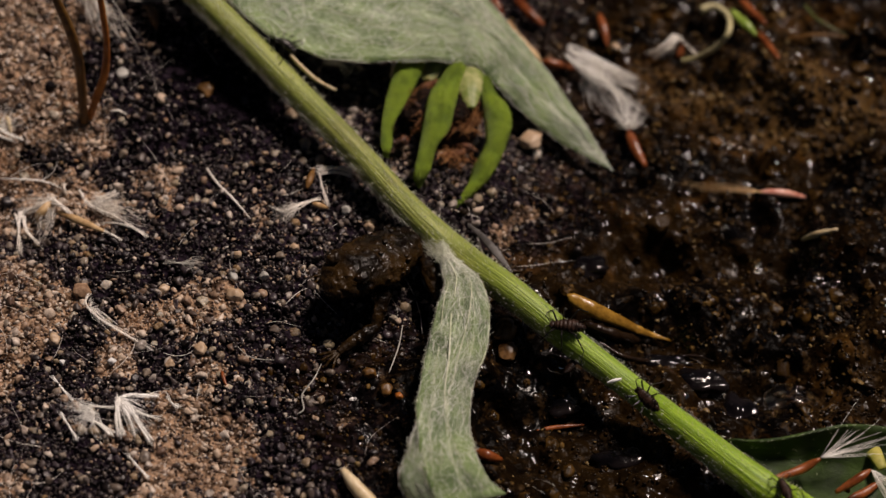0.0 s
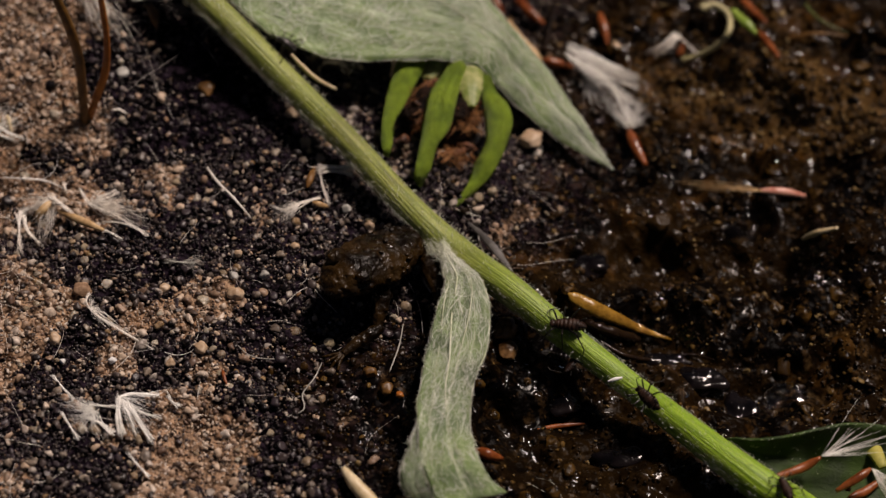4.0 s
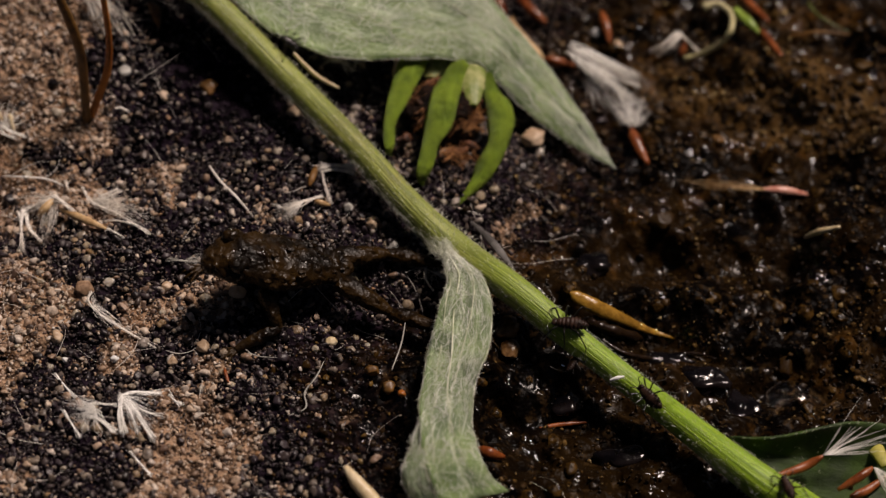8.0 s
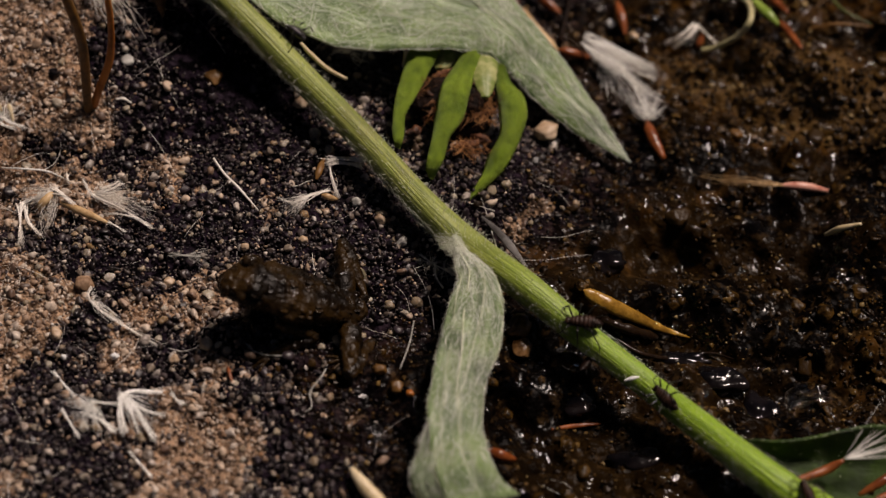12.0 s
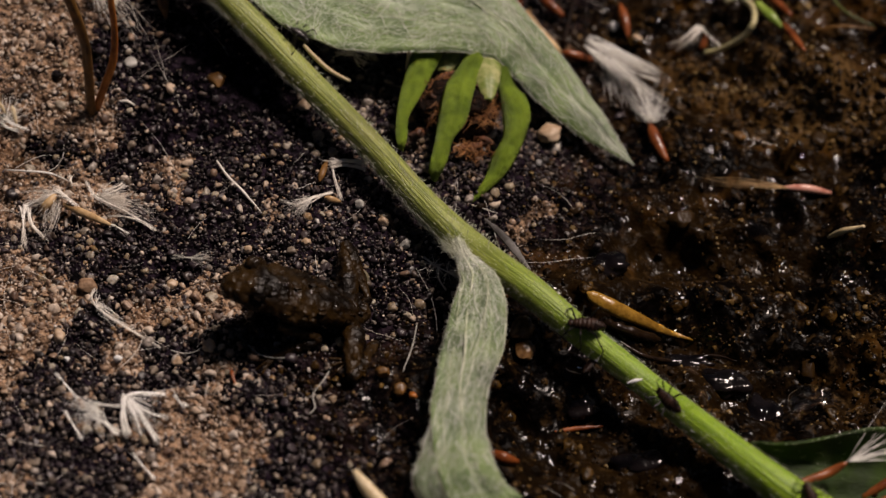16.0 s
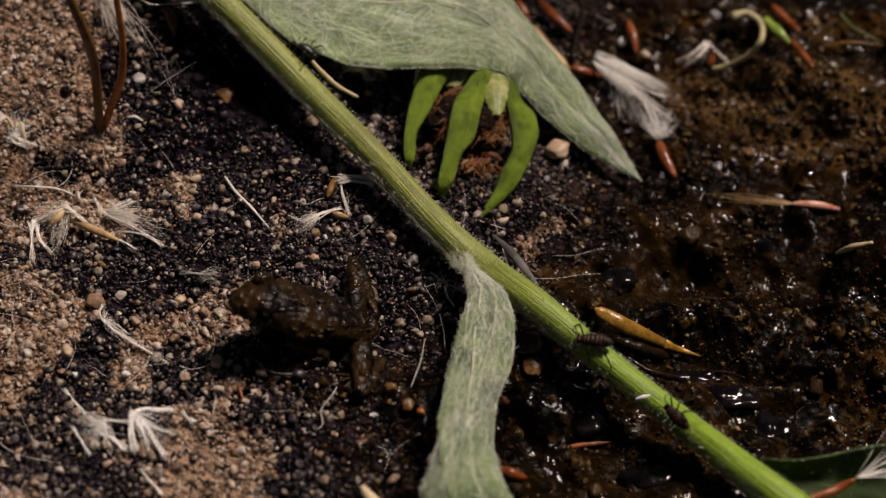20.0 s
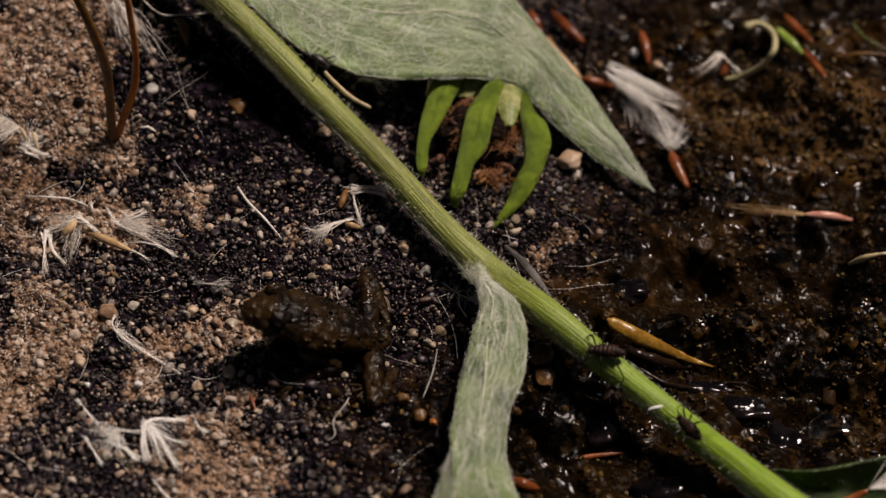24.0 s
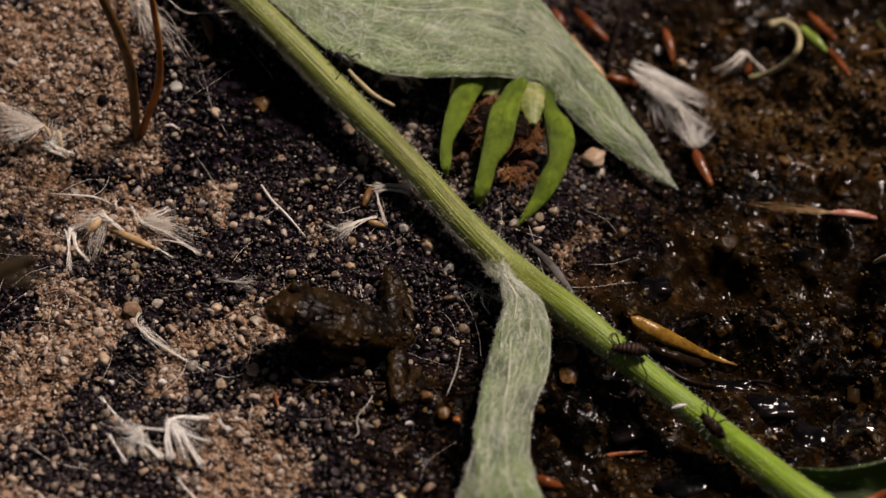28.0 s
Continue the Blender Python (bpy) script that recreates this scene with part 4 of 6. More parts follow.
silk_wisp("withered seed husk with white frayed silk on dry stone",
          [(((-33.06, 4.70, 0.93), (-34.35, 4.08, 0.49), (-35.70, 4.00, -0.02), (-36.04, 3.24, -0.30)), (0.3, 0.28, 0.24, 0.14)), (((-35.78, 3.92, 0.00), (-35.75, 2.24, -0.05), (-35.34, -0.53, -0.02)), (0.18, 0.14, 0.04)), (((-35.59, 3.87, -0.01), (-35.02, 2.03, -0.17), (-33.68, 0.38, 0.06)), (0.18, 0.14, 0.05)),
           (((-33.17, 4.74, 0.88), (-32.04, 3.53, 1.29), (-31.31, 2.92, 0.99)), (0.28, 0.24, 0.1)), (((-30.95, 6.14, 0.56), (-29.86, 4.09, 0.92), (-27.71, 2.67, 1.14), (-25.70, 1.27, 1.06), (-24.61, 0.49, 0.97)), (0.04, 0.09, 0.13, 0.13, 0.04)),
           (((-28.89, 2.14, 0.74), (-27.36, 1.68, 1.38), (-25.93, 1.32, 1.22), (-24.71, 0.53, 1.00)), (0.05, 0.11, 0.12, 0.04)), (((-28.39, 1.32, 0.77), (-27.69, 0.93, 0.81), (-26.88, 0.30, 0.75)), (0.12, 0.12, 0.03)), (((-32.35, 6.75, 0.59), (-32.14, 5.91, 0.83), (-32.03, 5.64, 0.41)), (0.05, 0.16, 0.04)),
           (((-29.35, 4.74, 0.88), (-28.44, 5.24, 0.81), (-27.81, 5.69, 0.79)), (0.06, 0.1, 0.05)), (((-28.94, 4.49, 0.88), (-28.16, 5.15, 0.69), (-27.63, 5.58, 0.63)), (0.05, 0.1, 0.05))],
          [(((-34.37, 3.15, 0.26), (-33.73, 3.59, 0.78), (-33.09, 4.48, 0.90)), 0.38, HUSK_TAN), (((-32.47, 3.43, 0.82), (-30.55, 2.33, 0.89), (-28.38, 1.27, 0.76)), 0.34, HUSK_TAN)],
          [((-29.78, 4.06, 0.73), ((-27.78, 5.77, 0.70), (-26.63, 4.02, 1.16), (-24.72, 3.06, 0.45), (-24.96, 0.74, 1.04)), 90, 0.7, 0.014), ((-33.09, 4.64, 0.71), ((-36.49, 5.50, -0.02), (-36.20, 4.85, -0.21), (-33.76, 0.11, -0.06), (-33.38, 1.01, -0.04)), 56, 0.7, 0.013)], 5)
silk_wisp("white star of frayed silk on dry stone",
          [(((-25.78, -16.47, 1.22), (-25.02, -15.65, 0.99), (-23.70, -15.54, 0.84), (-22.56, -15.49, 0.60)), (0.16, 0.24, 0.18, 0.1)), (((-25.72, -16.12, 1.20), (-25.48, -17.85, 1.19), (-25.08, -19.24, 0.55)), (0.2, 0.2, 0.16)), (((-25.75, -16.24, 1.21), (-25.66, -18.02, 1.12), (-25.52, -19.25, 0.56)), (0.16, 0.14, 0.14)),
           (((-25.37, -16.59, 1.16), (-24.73, -17.71, 0.84), (-24.17, -18.96, 0.15)), (0.16, 0.13, 0.06)), (((-25.25, -16.42, 1.16), (-24.11, -17.79, 0.79), (-23.00, -19.38, -0.03)), (0.16, 0.22, 0.24)), (((-25.16, -16.55, 1.10), (-23.82, -17.12, 0.61), (-22.33, -17.35, 0.16)), (0.15, 0.14, 0.06)),
           (((-25.90, -16.85, 0.99), (-26.93, -16.76, 1.02), (-28.11, -16.43, 0.71)), (0.14, 0.13, 0.1)), (((-28.20, -17.73, 0.86), (-27.05, -18.24, 0.82), (-25.86, -19.15, 0.74)), (0.06, 0.14, 0.2)), (((-31.30, -13.29, 0.32), (-30.18, -14.93, 0.74), (-29.11, -16.19, 0.83)), (0.09, 0.13, 0.06)),
           (((-30.09, -17.30, 1.02), (-29.34, -18.64, 1.01), (-28.65, -19.67, 0.72)), (0.07, 0.12, 0.12)), (((-24.71, -20.44, 0.13), (-23.94, -21.67, 0.22), (-22.93, -22.69, -0.14)), (0.05, 0.14, 0.06)), (((-21.97, -15.30, 0.34), (-21.44, -15.99, 0.22), (-20.99, -16.11, 0.09)), (0.1, 0.2, 0.12))],
          (), [((-27.60, -17.05, 0.81), ((-30.93, -15.33, 0.54), (-30.05, -17.13, 0.77), (-28.54, -19.17, 0.61), (-25.85, -19.98, 0.24)), 80, 0.6, 0.014), ((-25.54, -16.13, 1.20), ((-22.99, -16.41, 0.52), (-22.87, -18.74, -0.02), (-25.22, -19.33, 0.46)), 30, 0.3, 0.016)], 31, PAPPUS)
seed_with_silk("red-brown seed with a frayed silk fan on wet mud", ((16.68, 17.40, -4.77), (17.04, 15.55, -4.66), (17.97, 13.45, -5.14)), 0.55, (16.63, 17.48, -4.71),
               ((14.09, 20.59, -3.98), (15.11, 21.00, -3.68), (16.36, 20.38, -3.75), (17.64, 20.26, -4.00), (18.66, 19.24, -4.77)), 90, PAPPUS, seed=2, curl=0.6, width=0.015)
seed_with_silk("red-brown seed with an open fan of white silk", ((29.63, -20.53, -0.69), (28.00, -21.18, -1.31), (25.62, -22.54, -0.52)), 0.36, (29.62, -20.50, -0.58),
               ((32.96, -15.61, 0.93), (34.89, -16.40, -0.67), (36.58, -17.59, -0.92), (36.00, -19.01, -1.21), (33.74, -20.92, -0.91)), 30, seed=3, curl=0.18, width=0.017)
seed_with_silk("red-brown seed with white silk beside the green leaf", ((33.62, -20.95, -1.65), (32.42, -21.84, -1.75), (30.77, -22.64, -2.30)), 0.36, (33.68, -21.02, -1.56),
               ((35.41, -21.53, -2.23), (36.27, -22.65, -2.94), (35.53, -23.91, -3.43)), 34, seed=4, curl=0.2, width=0.02)
seed_with_silk("wisp of white silk below the broad leaf", ((-10.07, 18.37, 3.35), (-9.59, 18.40, 3.03), (-9.10, 18.38, 2.77)), 0.08, (-9.09, 18.42, 3.16),
               ((-11.34, 19.18, 3.07), (-10.35, 17.97, 2.20), (-7.16, 18.30, 1.26), (-7.17, 19.31, 1.63)), 30, OLD_SILK, OLD_SILK, 0.6, 11, 0.022)
seed_with_silk("white silk wisps hanging by the brown stalks", ((-31.40, 23.03, 6.18), (-30.85, 22.33, 6.06), (-30.26, 21.64, 5.49)), 0.1, (-31.40, 24.00, 6.95),
               ((-31.38, 21.40, 5.03), (-29.60, 20.60, 4.79), (-27.12, 18.98, 3.64), (-25.43, 19.60, 3.71), (-28.77, 17.65, 3.27)), 44, OLD_SILK, OLD_SILK, 0.9, 12, 0.026)
silk_wisp("wisp of wool on the mud behind the stem", [(((-2.93, -0.57, -0.88), (-1.84, -1.31, -1.16), (-0.43, -1.96, -1.41)), (0.03, 0.08, 0.04)), (((-1.70, -1.27, -1.22), (-1.60, -2.56, -1.25), (-1.04, -3.38, -1.73)), (0.05, 0.07, 0.02))], (),
          [((-1.99, -1.22, -1.12), ((-3.26, -0.95, -0.86), (-2.31, -2.28, -1.61), (-1.13, -3.45, -1.64)), 16, 0.8, 0.012), ((-0.90, -1.91, -1.17), ((0.05, -1.28, -1.35), (0.28, -2.28, -1.61), (-0.66, -3.72, -1.67)), 16, 0.8, 0.012)], 92)
seed_with_silk("long pale silk and a pink seed in wet mud", ((27.87, 11.07, -5.75), (30.03, 11.02, -5.84), (32.12, 11.15, -6.55)), 0.38, (28.22, 10.79, -5.42),
               ((20.03, 11.92, -5.05), (21.05, 11.57, -5.57), (22.78, 11.13, -5.67)), 22, HUSK_TAN, plain("pink_seed", (0.42, 0.12, 0.08), (0.68, 0.34, 0.26), rough=(0.15, 0.3)), 0.5, 14, 0.02)
silk_wisp("white shrivelled seedling husk on the mud", [(((18.84, 27.33, -5.37), (20.00, 27.16, -4.13), (21.43, 28.16, -3.68)), (0.06, 0.2, 0.14)), (((19.48, 26.80, -5.26), (20.62, 27.00, -4.26), (21.60, 28.15, -3.82)), (0.08, 0.24, 0.12)),
          (((21.55, 28.22, -3.81), (22.44, 27.68, -4.38), (23.54, 27.26, -5.30)), (0.14, 0.1, 0.06)), (((21.09, 27.27, -4.70), (21.39, 27.67, -4.22), (21.60, 28.15, -3.82)), (0.05, 0.14, 0.1))],
          [(((21.63, 26.83, -5.29), (21.94, 27.32, -4.90), (22.15, 27.92, -4.47)), 0.32, ACHENE)], [((21.49, 28.13, -3.79), ((18.84, 27.40, -5.29), (19.96, 26.30, -5.03), (21.03, 26.64, -5.08)), 26, 0.2, 0.02)], 75)


silk_wisp("white silk caught under the green stem", [(((-10.71, 7.92, 1.00), (-9.37, 8.16, 0.93), (-7.65, 8.22, 0.35)), (0.14, 0.3, 0.12)), (((-10.51, 7.51, 0.95), (-9.27, 7.81, 0.75), (-7.84, 7.89, 0.21)), (0.1, 0.24, 0.1)),
          (((-10.57, 7.75, 0.75), (-10.27, 6.12, 0.89), (-9.67, 4.39, 0.26)), (0.05, 0.13, 0.05))], [(((-11.55, 5.81, 0.96), (-11.29, 6.79, 1.14), (-11.03, 8.33, 0.67)), 0.3, STALK_DARK)], (), 61)
silk_wisp("curled grey silk on dark grains", [(((-14.58, 3.83, 0.93), (-13.25, 3.14, 1.17), (-11.87, 4.05, 1.11), (-10.47, 4.79, 0.83)), (0.03, 0.1, 0.14, 0.08)), (((-13.49, 2.98, 1.07), (-12.32, 3.42, 0.99), (-11.17, 4.37, 1.03)), (0.03, 0.09, 0.07))],
          [(((-11.07, 4.23, 0.90), (-10.41, 4.13, 0.73), (-9.75, 4.16, 0.39)), 0.26, HUSK_TAN)], [((-12.10, 3.99, 1.04), ((-14.97, 3.72, 0.77), (-14.18, 2.19, 0.76), (-12.75, 1.67, 0.65)), 40, 0.5, 0.014)], 65)
silk_wisp("white and yellow withered petals on dry stone", [(((-38.66, 12.12, 1.93), (-37.57, 11.52, 1.58), (-36.23, 11.20, 1.21)), (0.1, 0.22, 0.08)), (((-38.74, 11.68, 1.69), (-37.76, 11.20, 1.35), (-36.74, 11.14, 0.98)), (0.1, 0.2, 0.05))],
          [(((-37.63, 12.90, 2.29), (-37.48, 12.40, 1.91), (-37.26, 11.80, 1.27)), 0.2, STRAW)], [((-38.17, 11.61, 1.54), ((-39.30, 14.24, 2.63), (-37.36, 14.12, 2.39), (-35.37, 12.83, 1.64)), 26, 0.4, 0.014)], 68, PAPPUS)


def litter(name, label, category, points, radii, material, group="", flat=1.0, n=16, sides=8, wobble=0.08):
    bm = bmesh.new()
    tube(bm, points, radii, n, sides, flat, wobble=wobble)
    ob = part(name, bm, material)
    return tagged(ob, label, category, group)


litter("amber_seed", "glossy amber seed husk lying across wet mud", "seed", ((10.36, -3.46, -1.77), (11.02, -3.73, -2.12), (12.52, -4.42, -2.53), (14.74, -4.36, -4.18), (16.98, -4.30, -5.85), (19.42, -4.54, -6.81)),
       (0.08, 0.46, 0.6, 0.66, 0.64, 0.5, 0.36, 0.2, 0.06), AMBER, flat=0.5, n=34, sides=12)
litter("straw_husk", "pale yellow straw husk on wet ground", "husk", ((-7.76, -22.89, 1.43), (-6.91, -24.10, 1.23), (-5.59, -25.64, 0.91), (-4.04, -27.72, 0.99)), (0.22, 0.55, 0.6, 0.4), STRAW, flat=0.7)
litter("straw_husk", "small pale straw husk on wet mud", "husk", ((31.26, 5.60, -5.73), (32.19, 4.81, -3.97), (33.82, 4.48, -2.88)), (0.15, 0.32, 0.14), STRAW)
litter("brown_stalk", "dark brown dry stalk standing in the stone", "stalk", ((-31.06, 12.94, 1.01), (-30.97, 13.27, 3.70), (-30.80, 13.87, 8.01), (-31.16, 13.88, 12.11), (-32.08, 14.13, 16.18), (-33.21, 14.64, 19.22)),
       (0.42, 0.4, 0.42, 0.42, 0.34, 0.3), STALK_DARK, n=30)
litter("rust_stalk", "rust-red dry stalk standing in the stone", "stalk", ((-30.73, 13.30, 1.19), (-29.95, 13.51, 3.44), (-28.88, 14.52, 6.05), (-28.49, 15.30, 9.27), (-28.56, 15.87, 13.43), (-28.72, 16.53, 16.72)),
       (0.36, 0.36, 0.34, 0.28, 0.26, 0.22), STALK_RUST, n=30)
litter("silk_strand", "pale frayed strand on dark grains", "strand", ((-20.22, 8.32, 0.67), (-19.21, 6.69, 0.58), (-17.79, 4.84, 0.77), (-16.16, 2.66, 0.71)), (0.08, 0.12, 0.12, 0.05), OLD_SILK)
silk_wisp("pale bent wisp of silk on dry stone", [(((-29.01, -5.28, 0.73), (-29.16, -6.37, 0.93), (-28.43, -7.45, 0.84), (-26.56, -8.71, 0.52), (-23.40, -10.49, 0.00)), (0.03, 0.1, 0.13, 0.1, 0.03))],
          (), [((-28.75, -6.89, 0.93), ((-28.68, -5.48, 0.61), (-27.57, -7.53, 0.64), (-25.36, -9.61, 0.35), (-27.81, -8.78, 0.39)), 26, 0.3, 0.014)], 51)
litter("silk_strand", "thin white strand on dry stone", "strand", ((-37.87, 7.49, 0.31), (-35.88, 7.20, 0.51), (-33.99, 7.17, 0.24), (-32.04, 6.12, 0.29)), (0.06, 0.09, 0.08, 0.03), PAPPUS)
silk_wisp("short fuzzy grey strand on dark grains", [(((-23.11, -2.02, 0.88), (-21.82, -2.25, 0.94), (-20.60, -2.08, 0.58)), (0.05, 0.14, 0.05))], (),
          [((-22.16, -2.16, 0.91), ((-23.22, -1.86, 0.83), (-23.01, -2.35, 0.70)), 14, 0.3, 0.014), ((-21.60, -2.17, 0.85), ((-19.69, -1.51, 0.69), (-19.61, -2.64, 0.76), (-20.65, -2.89, 0.47)), 12, 0.4, 0.014)], 83, CHIP)
litter("silk_strand", "grey strand below the brown stalks", "strand", ((-28.70, 13.66, 2.04), (-28.07, 13.72, 2.04), (-27.39, 13.46, 1.81)), (0.07, 0.13, 0.06), OLD_SILK)
litter("straw_fibre", "cream straw fibre between leaf and stem", "fibre", ((-13.13, 17.14, 5.37), (-12.41, 16.67, 4.67), (-10.97, 16.01, 3.45), (-9.36, 16.13, 2.01)), (0.14, 0.2, 0.2, 0.14), STRAW, n=20)
litter("straw_fibre", "cream straw fibre beside the flower head", "fibre", ((-4.34, 20.07, 2.13), (-4.34, 19.50, 1.42), (-4.60, 19.07, 0.43)), (0.2, 0.22, 0.14), STRAW)
litter("grey_husk", "translucent grey husk beside the stem", "husk", ((2.12, 4.12, -1.67), (3.54, 2.33, -1.60), (4.58, 0.74, -1.61), (5.74, -1.06, -1.78)), (0.1, 0.34, 0.36, 0.12), plain("grey_husk", (0.05, 0.045, 0.042), (0.16, 0.15, 0.145), rough=(0.55, 0.7)), flat=0.3, n=20)
litter("dark_husk", "dry brown husk on dark grains", "husk", ((-25.91, 22.97, 5.54), (-25.37, 22.02, 5.24), (-25.12, 20.97, 4.41)), (0.35, 0.5, 0.08), STALK_DARK)
litter("curled_sprout", "pale curled seedling sprout on the mud", "sprout", ((24.09, 32.20, -4.44), (25.39, 32.31, -4.11), (26.42, 30.58, -3.53), (26.01, 26.45, -1.28), (25.08, 25.96, -2.77), (23.31, 26.38, -4.72), (21.95, 26.44, -5.23)),
       (0.45, 0.34, 0.3, 0.28, 0.28, 0.26, 0.2), SPROUT, n=34)
litter("green_sprout", "green sprout leaf on the mud", "sprout", ((27.00, 31.82, -4.21), (27.89, 29.42, -3.38), (29.08, 28.11, -3.83)), (0.3, 0.5, 0.14), SPROUT_GREEN, flat=0.5)
litter("yellow_husk", "yellow-green withered petal beside the seeds", "husk", ((33.79, -17.22, -3.86), (34.35, -18.25, -3.14), (34.90, -19.95, -3.01)), (0.3, 0.7, 0.4), plain("yellow_petal", (0.22, 0.24, 0.03), (0.45, 0.40, 0.08)), flat=0.4)
WET_BROWN = plain("wet_dark_brown", (0.002, 0.0012, 0.0008), (0.018, 0.009, 0.004), 1800, 300, (0.08, 0.25), 0.0001, Specular_IOR_Level=0.4)
litter("dark_husk", "wet dark brown husk below the amber seed", "husk", ((11.76, -5.07, -3.60), (12.73, -5.81, -3.36), (14.37, -5.83, -4.09), (16.55, -4.81, -6.38)), (0.2, 0.5, 0.38, 0.52, 0.4, 0.5, 0.36, 0.42, 0.2), WET_BROWN, n=34, sides=12, wobble=0.15)
litter("dark_root", "wet dark root curving over the mud", "root", ((11.41, -5.01, -3.84), (12.85, -6.41, -4.25), (15.03, -7.53, -4.86), (17.96, -6.74, -6.71), (20.78, -6.04, -6.86), (22.78, -6.84, -6.52)), (0.1, 0.2, 0.22, 0.2, 0.16, 0.05), WET_BROWN, n=40, wobble=0.3)
litter("straw_fibre", "thin pale straw leaning on dark grains", "fibre", ((-3.28, -8.34, 0.49), (-3.60, -10.62, 0.58), (-4.31, -13.13, 0.58)), (0.04, 0.07, 0.03), CHIP, n=18)
litter("root_thread", "thin pale root thread curled on dark grains", "root", ((-9.80, -11.88, 0.04), (-10.37, -13.62, 0.29), (-11.23, -14.99, 0.12), (-11.08, -16.56, 0.25), (-12.40, -17.24, 0.13)), (0.03, 0.06, 0.06, 0.05, 0.03), CHIP, n=26, wobble=0.3)
litter("root_thread", "thin dark root thread beside the frog", "root", ((-17.01, -10.12, 0.67), (-15.50, -11.69, 0.74), (-13.70, -12.12, 0.90), (-12.40, -11.80, 0.77)), (0.02, 0.04, 0.04, 0.02), CHIP, n=20, wobble=0.2)
RED_SEEDS = (
    ("red-brown seed behind the broad leaf", ((4.42, 32.78, -2.94), (5.04, 31.38, -3.16), (5.56, 30.42, -3.67)), 0.42),
    ("red-brown seed on dark mud", ((6.40, 33.59, -3.75), (7.92, 30.93, -3.45), (9.32, 29.62, -3.89)), 0.5),
    ("red-brown seed on the mud", ((14.53, 31.42, -4.09), (14.85, 29.28, -3.84), (15.13, 27.58, -4.48)), 0.42),
    ("rust seed beside a white silk tuft", ((9.06, 24.52, -3.19), (10.35, 24.38, -3.49), (12.09, 24.55, -4.27)), 0.45),
    ("thin rust seed on the mud", ((27.98, 34.78, -5.41), (28.91, 32.43, -4.83), (30.05, 30.23, -4.37)), 0.4),
    ("thin dark rust seed on the mud", ((29.03, 28.80, -3.79), (29.66, 26.32, -2.85), (30.38, 23.73, -2.06)), 0.36),
    ("red seed under the narrow leaf", ((2.41, -19.54, -1.05), (3.46, -20.32, -0.53), (4.64, -20.01, -1.63)), 0.45),
    ("dark red seed half sunk in wet mud", ((7.57, -15.75, -3.76), (9.46, -14.86, -4.57), (11.52, -14.33, -5.03)), 0.2),
    ("red-brown seed at the edge of the mud", ((31.98, -22.29, -3.83), (33.49, -21.36, -4.29), (34.95, -20.26, -4.17)), 0.36),
    ("tiny orange seed on dry grains", ((-17.71, -13.06, 0.77), (-17.53, -13.76, 0.82), (-17.27, -14.50, 0.77)), 0.16),
)
for label, points, r in RED_SEEDS:
    bm = bmesh.new()
    seed_body(bm, points, r)
    tagged(part("seed", bm, ACHENE), label, "seed", "loose red-brown seeds")
litter("dry_stalk", "pale brown dry stalk leaning behind the leaf", "stalk", ((5.92, 28.59, -2.38), (6.92, 26.60, -2.25), (8.29, 24.94, -2.89), (9.07, 24.52, -3.49)), (0.3, 0.34, 0.4, 0.2), HUSK_TAN)
litter("dark_twig", "dark twig lying on the mud", "twig", ((10.64, 33.66, -3.83), (9.99, 29.77, -3.60), (9.18, 25.41, -2.94)), (0.2, 0.24, 0.2), HUSK)
litter("dark_twig", "dark twig across wet mud", "twig", ((31.72, 28.62, -4.66), (34.21, 28.35, -3.77), (37.41, 28.50, -4.23)), (0.1, 0.16, 0.08), STALK_DARK)
litter("green_thread", "olive green moss thread on the mud", "moss", ((33.94, 32.89, -4.54), (34.93, 30.21, -3.90), (37.45, 28.82, -4.27)), (0.12, 0.16, 0.06), plain("moss_thread", (0.05, 0.07, 0.012), (0.12, 0.15, 0.03)))

WET_AMBER = plain("wet_amber_stone", (0.05, 0.022, 0.007), (0.20, 0.105, 0.04), 2200, 500, (0.12, 0.3), 0.00008, Specular_IOR_Level=0.35)
BLACK_WET = plain("black_wet_stone", (0.002, 0.0016, 0.002), (0.010, 0.007, 0.007), 700, 160, (0.08, 0.2), 0.00012, Specular_IOR_Level=0.32)
for k, (label, x, y, size) in enumerate((
        ("smooth black wet stone in the mud", 21.3, -9.3, (2.2, 1.3, 0.8)), ("rounded black wet stone beside the drop", 24.4, -11.6, (1.5, 2.3, 0.9)), ("low black wet stone in the mud", 9.6, -13.2, (1.3, 1.1, 0.6)),
        ("flat black wet stone below the stem", 14.4, -18.2, (2.2, 1.2, 0.6)), ("black wet stone under the amber seed", 18.2, -6.9, (2.4, 0.9, 0.6)), ("dark wet stone beside the stem", 12.5, 1.5, (1.6, 1.1, 0.7)))):
    bm = bmesh.new()
    lump(bm, (0, 0, 0), size, 0.5, 4, (0, 0, 0), 7.1 + k * 1.9)
    ob = part("wet_stone", bm, BLACK_WET)
    ob.location = on_ground(x, y, size[2] * 0.1) * MM
    tagged(ob, label, "stone", "black wet stones")
